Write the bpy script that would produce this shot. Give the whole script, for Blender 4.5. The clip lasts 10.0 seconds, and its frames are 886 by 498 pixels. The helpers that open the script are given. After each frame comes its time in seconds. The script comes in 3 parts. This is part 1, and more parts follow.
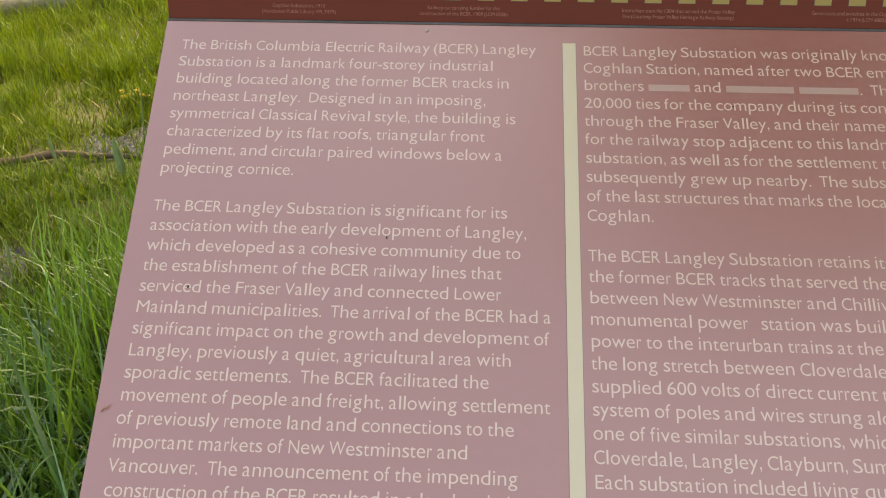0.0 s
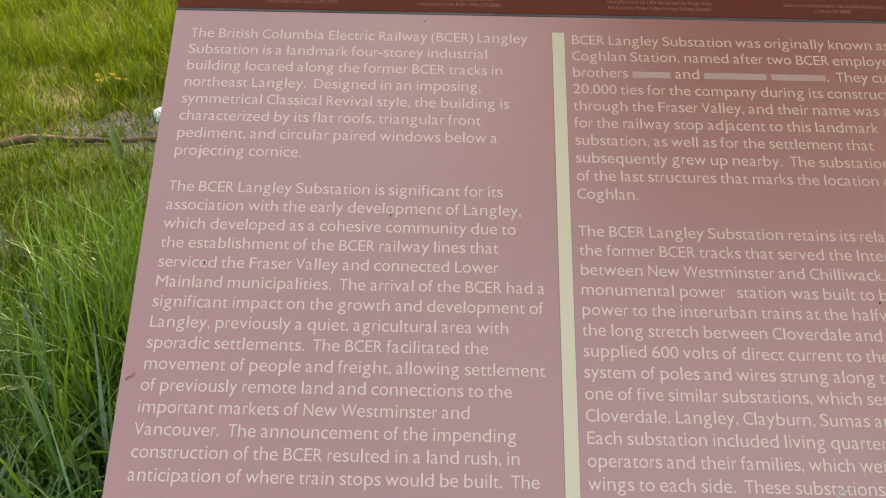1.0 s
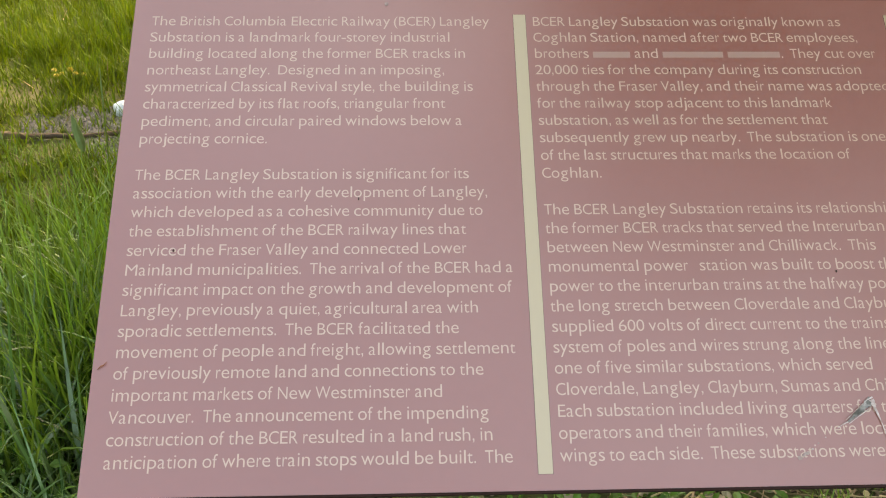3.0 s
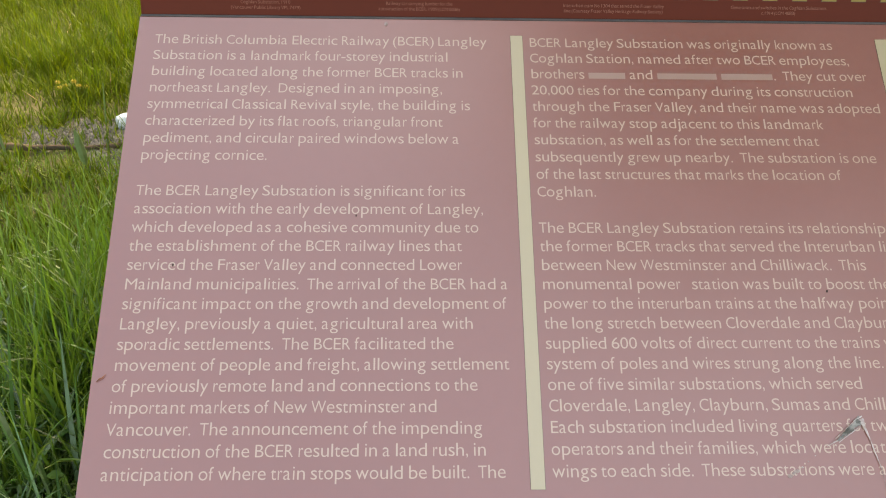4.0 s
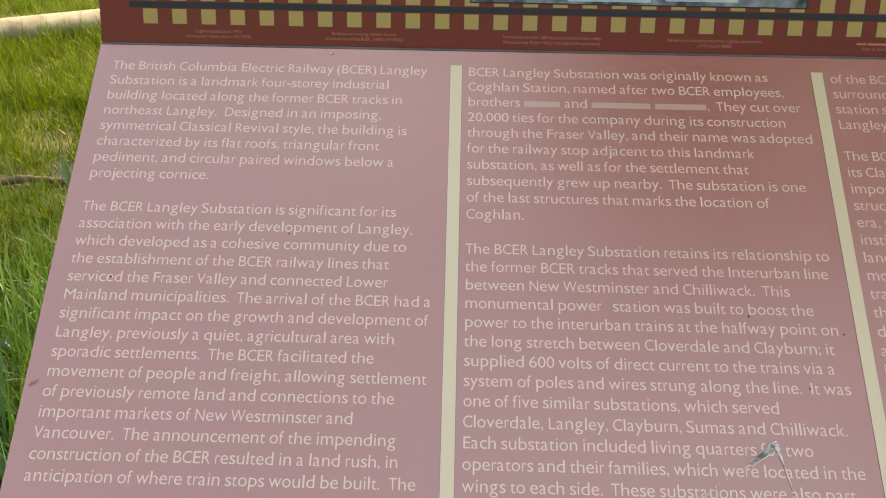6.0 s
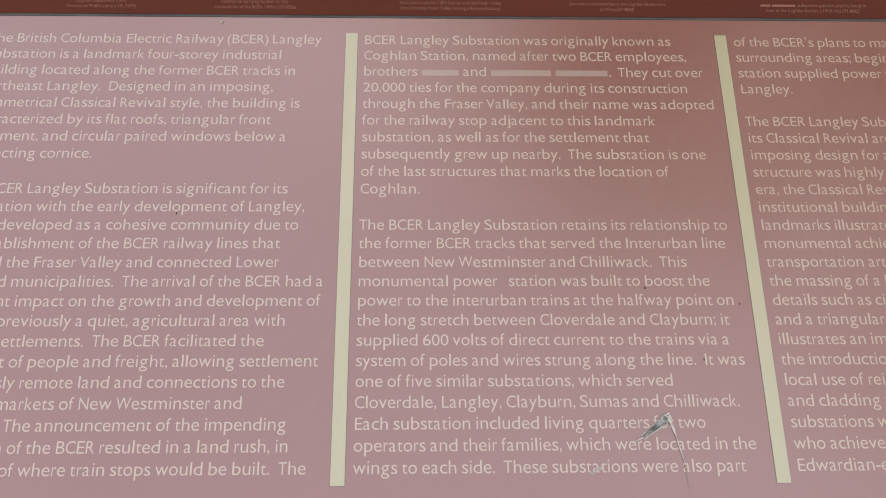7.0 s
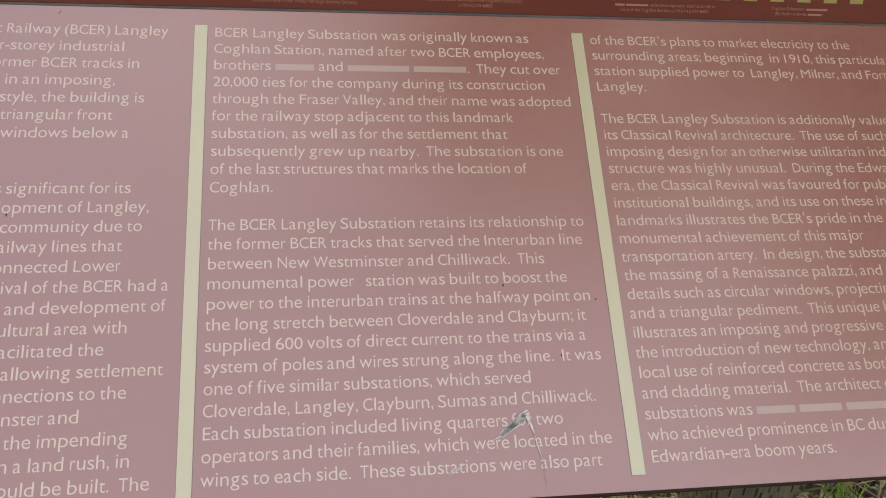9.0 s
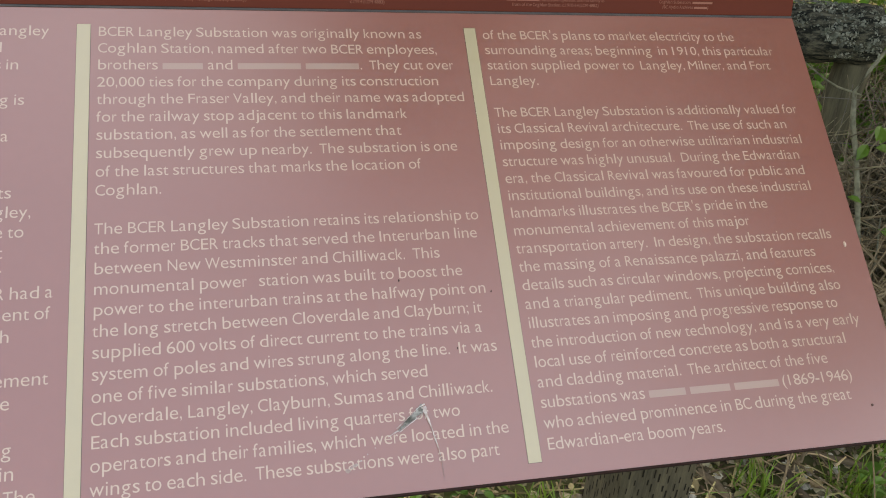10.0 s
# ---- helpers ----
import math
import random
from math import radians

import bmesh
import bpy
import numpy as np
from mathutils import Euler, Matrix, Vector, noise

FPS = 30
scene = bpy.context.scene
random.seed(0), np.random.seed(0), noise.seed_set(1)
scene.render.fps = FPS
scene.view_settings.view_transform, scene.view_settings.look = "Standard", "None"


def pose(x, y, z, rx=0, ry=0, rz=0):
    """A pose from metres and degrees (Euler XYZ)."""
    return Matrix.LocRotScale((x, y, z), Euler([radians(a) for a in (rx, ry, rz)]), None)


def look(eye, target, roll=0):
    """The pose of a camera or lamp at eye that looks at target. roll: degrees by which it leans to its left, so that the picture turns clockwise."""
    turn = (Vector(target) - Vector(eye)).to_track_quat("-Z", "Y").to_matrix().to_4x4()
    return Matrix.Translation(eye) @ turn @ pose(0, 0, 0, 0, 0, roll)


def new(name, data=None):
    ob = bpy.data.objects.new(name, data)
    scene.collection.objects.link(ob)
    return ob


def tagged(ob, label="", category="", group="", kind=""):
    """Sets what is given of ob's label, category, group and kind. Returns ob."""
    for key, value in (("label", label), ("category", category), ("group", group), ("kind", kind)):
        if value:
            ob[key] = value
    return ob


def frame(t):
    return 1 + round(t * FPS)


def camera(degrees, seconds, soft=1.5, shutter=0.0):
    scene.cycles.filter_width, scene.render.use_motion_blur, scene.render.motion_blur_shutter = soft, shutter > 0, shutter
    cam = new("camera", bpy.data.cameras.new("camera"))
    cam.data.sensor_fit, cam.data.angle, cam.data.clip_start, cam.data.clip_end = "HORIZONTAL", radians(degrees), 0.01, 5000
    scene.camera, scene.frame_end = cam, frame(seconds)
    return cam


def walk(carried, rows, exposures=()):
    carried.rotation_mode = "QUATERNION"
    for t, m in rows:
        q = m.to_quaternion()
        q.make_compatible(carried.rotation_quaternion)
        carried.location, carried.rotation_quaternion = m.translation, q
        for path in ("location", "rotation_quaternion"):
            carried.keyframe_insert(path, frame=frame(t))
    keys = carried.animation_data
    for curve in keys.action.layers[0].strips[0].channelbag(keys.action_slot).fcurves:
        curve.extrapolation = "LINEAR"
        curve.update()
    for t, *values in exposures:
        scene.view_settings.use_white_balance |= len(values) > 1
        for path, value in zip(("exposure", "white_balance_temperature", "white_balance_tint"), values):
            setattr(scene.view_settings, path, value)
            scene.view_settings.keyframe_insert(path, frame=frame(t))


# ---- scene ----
cam = camera(55.07, 10.0, soft=1.05)
# seconds, place, turn
ROWS = [
    (0.0, -0.0825, -0.8447, 1.2594, 61.272, -0.267, 2.540),
    (0.5, -0.0835, -0.8549, 1.2618, 60.685, -0.606, 2.283),
    (1.0, -0.1091, -0.8975, 1.2793, 60.227, -0.935, 0.666),
    (1.5, -0.1201, -0.9407, 1.2939, 59.855, -0.758, -0.348),
    (2.0, -0.1174, -0.9639, 1.2928, 60.195, -0.783, -1.092),
    (2.5, -0.1145, -0.9058, 1.2777, 59.520, -0.870, -1.800),
    (3.8, -0.1058, -0.9189, 1.2799, 59.726, -0.470, -2.070),
    (4.0, -0.1066, -0.9186, 1.2862, 60.460, -1.095, -1.770),
    (4.5, -0.1044, -0.9335, 1.2779, 61.675, -1.838, -1.251),
    (5.0, -0.0634, -0.9366, 1.2738, 62.403, -1.650, -0.223),
    (5.5, -0.0208, -0.9439, 1.2739, 63.376, -1.492, 0.542),
    (6.0, 0.0073, -0.9528, 1.2764, 63.454, -0.847, 1.174),
    (6.2, 0.0025, -0.9619, 1.2759, 63.861, -1.104, 0.063),
    (7.3, 0.0989, -0.9158, 1.2903, 59.612, -0.873, -1.753),
    (7.5, 0.0950, -0.9155, 1.2853, 59.976, -1.284, -2.349),
    (8.0, 0.1006, -0.9116, 1.2870, 59.875, -1.280, -2.426),
    (8.5, 0.1102, -0.9094, 1.2828, 60.184, -2.120, -4.536),
    (9.0, 0.1227, -0.9117, 1.2770, 60.717, -3.343, -7.769),
    (9.5, 0.1394, -0.9175, 1.2737, 61.072, -3.508, -9.951),
    (10.0, 0.1626, -0.9206, 1.2813, 60.683, -3.932, -12.342),
]
EXPOSURES = [(0.0, 2.86, 9800, 10), (10.0, 2.86, 9800, 10)]
walk(cam, [(t, pose(x, y, z, rx, ry, rz)) for t, x, y, z, rx, ry, rz in ROWS], EXPOSURES)

# ---------------------------------------------------------------- light
SUN_ELEVATION, SUN_BEARING = 46.0, 35.0   # bearing from +y towards +x
world = bpy.data.worlds.new("world")
scene.world = world
world.use_nodes = True
wn = world.node_tree.nodes
sky = wn.new("ShaderNodeTexSky")
sky.sky_type, sky.sun_disc = "NISHITA", False
sky.sun_elevation, sky.sun_rotation = radians(SUN_ELEVATION), radians(SUN_BEARING)
sky.dust_density, sky.air_density = 4.0, 1.0
world.node_tree.links.new(sky.outputs[0], wn["Background"].inputs[0])
wn["Background"].inputs[1].default_value = 0.15
sun = new("sun", bpy.data.lights.new("sun", "SUN"))
sun.data.energy, sun.data.angle, sun.data.color = 0.95, radians(3), (1.0, 0.95, 0.86)
sb, se = radians(SUN_BEARING), radians(SUN_ELEVATION)
sun.matrix_world = look((math.sin(sb) * math.cos(se) * 30, math.cos(sb) * math.cos(se) * 30, math.sin(se) * 30), (0, 0, 0))


# ---------------------------------------------------------------- materials
def material(name, colour, rough=0.6, second=None, scale=6.0, amount=0.5, fine=60.0, bump=0.2, spec=0.5, island=0.0, coords="Object", stretch=(1, 1, 1)):
    """A node material: two colours mixed by two scales of noise, with fine relief."""
    mat = bpy.data.materials.new(name)
    mat.use_nodes = True
    nt = mat.node_tree
    n, link = nt.nodes, nt.links.new
    b = n["Principled BSDF"]
    tc = n.new("ShaderNodeTexCoord")
    mp = n.new("ShaderNodeMapping")
    mp.inputs["Scale"].default_value = stretch
    link(tc.outputs[coords], mp.inputs[0])
    big, small = n.new("ShaderNodeTexNoise"), n.new("ShaderNodeTexNoise")
    big.inputs["Scale"].default_value, small.inputs["Scale"].default_value = scale, fine
    big.inputs["Detail"].default_value, small.inputs["Detail"].default_value = 4, 5
    link(mp.outputs[0], big.inputs["Vector"])
    link(mp.outputs[0], small.inputs["Vector"])
    add = n.new("ShaderNodeMath")
    add.operation = "MULTIPLY_ADD"
    link(small.outputs[0], add.inputs[0])
    add.inputs[1].default_value = 0.5
    link(big.outputs[0], add.inputs[2])
    ramp = n.new("ShaderNodeMapRange")
    ramp.inputs["From Min"].default_value, ramp.inputs["From Max"].default_value = 0.5, 1.0
    ramp.inputs["To Max"].default_value = amount
    link(add.outputs[0], ramp.inputs[0])
    mix = n.new("ShaderNodeMix")
    mix.data_type = "RGBA"
    mix.inputs["A"].default_value = (*colour, 1)
    mix.inputs["B"].default_value = (*(second or [c * 0.55 for c in colour]), 1)
    link(ramp.outputs[0], mix.inputs["Factor"])
    out = mix.outputs["Result"]
    if island:
        geo = n.new("ShaderNodeNewGeometry")
        hsv = n.new("ShaderNodeHueSaturation")
        span = n.new("ShaderNodeMapRange")
        span.inputs["To Min"].default_value, span.inputs["To Max"].default_value = 1 - island, 1 + island
        link(geo.outputs["Random Per Island"], span.inputs[0])
        link(span.outputs[0], hsv.inputs["Value"])
        hue = n.new("ShaderNodeMapRange")
        hue.inputs["To Min"].default_value, hue.inputs["To Max"].default_value = 0.5 - island * 0.04, 0.5 + island * 0.05
        wide = n.new("ShaderNodeMath")
        wide.operation = "FRACT"
        times = n.new("ShaderNodeMath")
        times.operation = "MULTIPLY"
        times.inputs[1].default_value = 17.3
        link(geo.outputs["Random Per Island"], times.inputs[0])
        link(times.outputs[0], wide.inputs[0])
        link(wide.outputs[0], hue.inputs[0])
        link(hue.outputs[0], hsv.inputs["Hue"])
        link(out, hsv.inputs["Color"])
        out = hsv.outputs[0]
    link(out, b.inputs["Base Color"])
    b.inputs["Roughness"].default_value = rough
    b.inputs["Specular IOR Level"].default_value = spec
    if bump:
        bn = n.new("ShaderNodeBump")
        bn.inputs["Strength"].default_value, bn.inputs["Distance"].default_value = bump, 0.004
        link(add.outputs[0], bn.inputs["Height"])
        link(bn.outputs[0], b.inputs["Normal"])
    return mat


def leafy(mat, share=0.4):
    """Lets light through a leaf: mixes a translucent lobe of the same colour into the material."""
    nt = mat.node_tree
    b, out = nt.nodes["Principled BSDF"], nt.nodes["Material Output"]
    tr, mix = nt.nodes.new("ShaderNodeBsdfTranslucent"), nt.nodes.new("ShaderNodeMixShader")
    nt.links.new(b.inputs["Base Color"].links[0].from_socket, tr.inputs[0])
    mix.inputs[0].default_value = share
    nt.links.new(b.outputs[0], mix.inputs[1])
    nt.links.new(tr.outputs[0], mix.inputs[2])
    nt.links.new(mix.outputs[0], out.inputs[0])
    return mat


SHEET = material("printed_sheet", (0.203, 0.053, 0.031), 0.27, (0.226, 0.064, 0.040), 3.0, 0.8, 90, 0.03, 1.0)
SHEET.node_tree.nodes["Principled BSDF"].inputs["Coat Weight"].default_value = 1.0
SHEET.node_tree.nodes["Principled BSDF"].inputs["Coat Roughness"].default_value = 0.27
# the sheet's red-brown, darkened for the weaker light on the upright board
BOARD = material("upper_print_shaded", (0.104, 0.0195, 0.0105), 0.5, (0.088, 0.018, 0.011), 3.0, 0.7, 90, 0.03, 0.10)
CREAM = material("cream_ink", (0.445, 0.303, 0.210), 0.36, (0.430, 0.296, 0.203), 8, 0.6, 120, 0.0, 0.9)
CREAM.node_tree.nodes["Principled BSDF"].inputs["Coat Weight"].default_value = 0.8
CREAM.node_tree.nodes["Principled BSDF"].inputs["Coat Roughness"].default_value = 0.34
YELLOW = material("yellow_ink", (0.375, 0.295, 0.165), 0.36, (0.345, 0.275, 0.155), 8, 0.6, 120, 0.0, 0.9)
TIE = material("tie_ink", (0.235, 0.165, 0.058), 0.55, (0.21, 0.150, 0.056), 8, 0.6, 120, 0.0, 0.06)
CAPTION = material("caption_ink", (0.25, 0.10, 0.07), 0.5, (0.23, 0.095, 0.07), 8, 0.5, 120, 0.0, 0.1)
RAILINK = material("rail_ink", (0.016, 0.018, 0.019), 0.55, (0.026, 0.027, 0.028), 20, 0.7, 120, 0.0, 0.06)
OUTLINE = material("dark_outline", (0.05, 0.025, 0.018), 0.5, None, 20, 0.4, 120, 0.0)
EDGE = material("board_edge", (0.026, 0.013, 0.011), 0.9, (0.04, 0.022, 0.02), 20, 0.6, 150, 0.2, 0.08)
METAL = material("seam_metal", (0.075, 0.062, 0.058), 0.7, (0.028, 0.024, 0.023), 14, 0.9, 120, 0.2)
METAL.node_tree.nodes["Principled BSDF"].inputs["Metallic"].default_value = 0.0
PALE = material("torn_edge_pale", (0.60, 0.54, 0.50), 0.6, (0.30, 0.22, 0.195), 110, 1.2, 300, 0.4, 0.1)
BARE = material("torn_backing", (0.36, 0.34, 0.31), 0.6, (0.085, 0.082, 0.07), 130, 1.2, 400, 0.8, 0.1)
BARINK = material("bar_ink", (0.30, 0.165, 0.115), 0.36, (0.29, 0.18, 0.135), 8, 0.6, 120, 0.0, 0.9)
DIRT = material("dirt_speck", (0.06, 0.025, 0.018), 0.8, None, 50, 0.5, 200, 0.2)
PHOTO = material("photo_print", (0.15, 0.175, 0.18), 0.45, (0.015, 0.018, 0.02), 30, 1.2, 90, 0.0, 0.15)
PHOTOPALE = material("photo_pale", (0.26, 0.30, 0.305), 0.45, (0.16, 0.19, 0.20), 30, 0.8, 90, 0.0, 0.15)
POST = material("treated_post", (0.098, 0.080, 0.052), 0.9, (0.034, 0.029, 0.020), 9, 1.0, 70, 0.6, 0.2, stretch=(6, 6, 0.6))
SLIT = material("post_slit", (0.018, 0.014, 0.010), 0.9, None, 30, 0.5, 90, 0.0, 0.1)
GROUND = material("soil_and_litter", (0.100, 0.085, 0.045), 0.95, (0.048, 0.066, 0.012), 2.2, 1.0, 70, 1.0, 0.1)
GRASS = leafy(material("grass_blade", (0.096, 0.134, 0.006), 0.5, (0.055, 0.090, 0.005), 1.5, 0.8, 20, 0.0, 0.15, island=0.4), 0.35)
TALL = leafy(material("tall_grass_blade", (0.120, 0.205, 0.020), 0.36, (0.070, 0.145, 0.014), 1.5, 0.8, 20, 0.0, 0.5, island=0.35), 0.38)
VERGE = leafy(material("verge_blade", (0.098, 0.185, 0.030), 0.30, (0.055, 0.125, 0.020), 3, 0.8, 30, 0.0, 0.6, island=0.45), 0.32)
BROAD = leafy(material("broad_blade", (0.075, 0.155, 0.042), 0.28, (0.050, 0.115, 0.032), 3, 0.8, 30, 0.0, 0.7, island=0.4), 0.28)
STRAW = material("straw", (0.40, 0.30, 0.16), 0.8, (0.20, 0.14, 0.07), 12, 0.9, 60, 0.1, 0.1, island=0.6)
LEAF = leafy(material("leaf", (0.095, 0.200, 0.018), 0.5, (0.055, 0.140, 0.012), 10, 0.8, 60, 0.2, 0.45, island=0.3), 0.4)
CROWN = leafy(material("tree_leaf", (0.056, 0.078, 0.016), 0.6, (0.040, 0.056, 0.012), 2, 0.8, 30, 0.0, 0.15, island=0.35), 0.22)
BARK = material("bark", (0.11, 0.085, 0.06), 0.95, (0.04, 0.03, 0.022), 6, 1.0, 40, 1.0, 0.1, stretch=(3, 3, 0.6))
BRANCH = material("branch_bark", (0.13, 0.090, 0.055), 0.9, (0.045, 0.032, 0.022), 14, 1.0, 60, 0.9, 0.15)
TWIG = material("twig_bark", (0.34, 0.115, 0.045), 0.8, (0.10, 0.04, 0.02), 60, 0.9, 200, 0.3, 0.2)
STICK = material("dead_wood", (0.26, 0.19, 0.11), 0.85, (0.10, 0.07, 0.045), 8, 1.0, 60, 0.6, 0.2)
PALESTONE = material("pale_stone", (0.64, 0.58, 0.47), 0.85, (0.24, 0.21, 0.16), 30, 0.9, 120, 0.3, 0.3, island=0.4)
CRUMB = material("dark_litter", (0.170, 0.125, 0.075), 0.95, (0.050, 0.036, 0.022), 20, 0.9, 120, 0.3, 0.1, island=0.7)
STONE = material("pebble", (0.135, 0.125, 0.105), 0.85, (0.065, 0.060, 0.050), 20, 0.9, 120, 0.3, 0.3, island=0.45)
LOG = material("bleached_log", (0.24, 0.22, 0.165), 0.9, (0.10, 0.085, 0.055), 9, 0.9, 30, 0.5, 0.2, stretch=(1, 1, 1))
LICHENWOOD = material("old_rail_wood", (0.120, 0.110, 0.080), 0.95, (0.010, 0.010, 0.008), 26, 1.4, 150, 1.0, 0.1, stretch=(0.7, 4, 4))
LICHEN = material("lichen", (0.20, 0.20, 0.165), 0.95, (0.060, 0.063, 0.048), 40, 1.1, 160, 0.8, 0.1, island=0.55)
WEATHERED = material("weathered_post", (0.098, 0.085, 0.052), 0.95, (0.040, 0.034, 0.022), 8, 1.0, 60, 0.8, 0.1, stretch=(5, 5, 0.5))
WIRE = material("old_wire", (0.10, 0.085, 0.07), 0.6, None, 30, 0.6, 90, 0.2)
BIRCH = material("pale_stem", (0.19, 0.18, 0.125), 0.9, (0.07, 0.065, 0.045), 30, 1.0, 120, 0.6, 0.2)
PLASTIC = material("white_plastic", (0.58, 0.62, 0.61), 0.3, (0.42, 0.47, 0.46), 20, 0.7, 80, 0.1, 0.5)
PETAL = leafy(material("yellow_petal", (0.34, 0.27, 0.02), 0.6, (0.26, 0.21, 0.02), 30, 0.7, 80, 0.0, 0.3, island=0.2), 0.3)
DARKTWIG = material("dark_twig", (0.21, 0.17, 0.115), 0.9, (0.045, 0.036, 0.024), 12, 0.9, 60, 0.3, 0.1, island=0.4)
# blade colour raised above the verge's so the tufts look lit
TUFT_LIT = leafy(material("tuft_blade_lit", (0.15, 0.24, 0.025), 0.4, (0.10, 0.18, 0.02), 6, 0.8, 40, 0.0, 0.4, island=0.3), 0.35)
CHIP = material("pale_chip", (0.50, 0.40, 0.26), 0.85, (0.24, 0.20, 0.14), 20, 0.9, 120, 0.3, 0.2, island=0.4)
SEED = material("seed_head", (0.14, 0.20, 0.07), 0.8, (0.10, 0.15, 0.05), 60, 1.0, 200, 0.4, 0.2)


def smudged(mat, low, high):
    """Uneven gloss: the roughness wanders between two values in broad smudges."""
    nt = mat.node_tree
    noise_node, span, tc = nt.nodes.new("ShaderNodeTexNoise"), nt.nodes.new("ShaderNodeMapRange"), nt.nodes.new("ShaderNodeTexCoord")
    noise_node.inputs["Scale"].default_value, noise_node.inputs["Detail"].default_value = 7.0, 6.0
    nt.links.new(tc.outputs["Object"], noise_node.inputs["Vector"])
    span.inputs["From Min"].default_value, span.inputs["From Max"].default_value = 0.3, 0.7
    span.inputs["To Min"].default_value, span.inputs["To Max"].default_value = low, high
    nt.links.new(noise_node.outputs[0], span.inputs[0])
    for key in ("Roughness", "Coat Roughness"):
        nt.links.new(span.outputs[0], nt.nodes["Principled BSDF"].inputs[key])


smudged(SHEET, 0.285, 0.325)
for glossy in (SHEET, CREAM, YELLOW, BARINK):
    glossy.node_tree.nodes["Principled BSDF"].inputs["Coat Weight"].default_value = 1.0
    glossy.node_tree.nodes["Principled BSDF"].inputs["Coat IOR"].default_value = 1.6
    glossy.node_tree.nodes["Principled BSDF"].inputs["Coat Roughness"].default_value = 0.30

# ---------------------------------------------------------------- building helpers
def thing(name, at, label, category, group="", kind=""):
    ob = new(name)
    ob.location = at
    ob.empty_display_size = 0.05
    return tagged(ob, label, category, group, kind)


def base_of(parent):
    while parent.parent:
        parent = parent.parent
    return Vector(parent.location)


def part(name, verts, faces, mat, parent=None, label="", smooth=False, at=None):
    """One mesh from world places; under a parent it is set relative to the thing's base."""
    me = bpy.data.meshes.new(name)
    off = base_of(parent) if parent else Vector(at or (0, 0, 0))
    me.from_pydata([tuple(Vector(v) - off) for v in verts], [], faces)
    me.materials.append(mat)
    if smooth:
        me.polygons.foreach_set("use_smooth", [True] * len(me.polygons))
    ob = new(name, me)
    if parent:
        ob.parent = parent
    else:
        ob.location = off
    if label:
        ob["label"] = label
    return ob


def from_bm(bm, m=Matrix()):
    bm.verts.index_update()
    out = [m @ v.co for v in bm.verts], [[v.index for v in f.verts] for f in bm.faces]
    bm.free()
    return out


def box(x0, x1, y0, y1, z0, z1, bevel=0.0, m=Matrix(), segments=2):
    bm = bmesh.new()
    bmesh.ops.create_cube(bm, size=1, matrix=Matrix.Translation(((x0 + x1) / 2, (y0 + y1) / 2, (z0 + z1) / 2)) @ Matrix.Diagonal((x1 - x0, y1 - y0, z1 - z0, 1)))
    if bevel:
        bmesh.ops.bevel(bm, geom=bm.edges[:], offset=bevel, segments=segments, affect="EDGES", profile=0.5)
    return from_bm(bm, m)


def tube(points, radii, sides=8, wobble=0.0, rnd=random):
    """A tapering round limb along points."""
    verts, faces = [], []
    pts = [Vector(p) for p in points]
    for i, p in enumerate(pts):
        d = (pts[min(i + 1, len(pts) - 1)] - pts[max(i - 1, 0)]).normalized()
        u = d.cross(Vector((0.31, 0.17, 0.93)) if abs(d.z) < 0.9 else Vector((1, 0.1, 0))).normalized()
        w = d.cross(u)
        for k in range(sides):
            a = 2 * math.pi * k / sides
            r = radii[i] * (1 + wobble * (rnd.random() - 0.5))
            verts.append(p + u * (r * math.cos(a)) + w * (r * math.sin(a)))
    for i in range(len(pts) - 1):
        for k in range(sides):
            a, b = i * sides + k, i * sides + (k + 1) % sides
            faces.append((a, b, b + sides, a + sides))
    faces.append(tuple(range(sides))[::-1])
    faces.append(tuple(range((len(pts) - 1) * sides, len(pts) * sides)))
    return verts, faces


def ground_height(x, y):
    return 0.018 * math.sin(1.7 * x + 0.4) * math.cos(1.3 * y) + 0.012 * math.sin(4.1 * x + 2.3 * y)


def blades(name, mat, count, place, height, width, lean, label, category, seed, droop=0.6, segments=3):
    """Many grass blades in one mesh: each a narrow tapering strip that bends over."""
    rng = np.random.default_rng(seed)
    verts, faces = [], []
    taper = [(1.0 - (j / segments) ** 2.2) * (0.75 + 0.25 * min(1.0, 3 * j / segments)) for j in range(segments)]
    for i in range(count):
        x, y = place(rng)
        h = rng.uniform(*height) * (0.6 + 0.4 * rng.random())
        w = rng.uniform(*width)
        a, tilt = rng.uniform(0, 2 * math.pi), rng.uniform(*lean)
        bend = tilt + droop * rng.random() ** 2
        dx, dy = math.cos(a), math.sin(a)
        turn, twist = a + math.pi / 2 + rng.uniform(-0.7, 0.7), rng.uniform(-1.0, 1.0) / segments
        px, py, pz = x, y, ground_height(x, y) - 0.01
        k = len(verts)
        step = h / segments
        for j in range(segments):
            sx, sy = math.cos(turn) * w / 2 * taper[j], math.sin(turn) * w / 2 * taper[j]
            verts += [(px - sx, py - sy, pz), (px + sx, py + sy, pz)]
            th = tilt + (bend - tilt) * ((j + 1) / segments) ** 1.6 * 1.4
            px, py, pz = px + dx * math.sin(th) * step, py + dy * math.sin(th) * step, pz + math.cos(th) * step
            turn += twist
        verts.append((px, py, pz))
        faces += [(k + 2 * j, k + 2 * j + 1, k + 2 * j + 3, k + 2 * j + 2) for j in range(segments - 1)]
        faces.append((k + 2 * segments - 2, k + 2 * segments - 1, k + 2 * segments))
    return tagged(part(name, verts, faces, mat, smooth=True), label, category, kind="stuff")


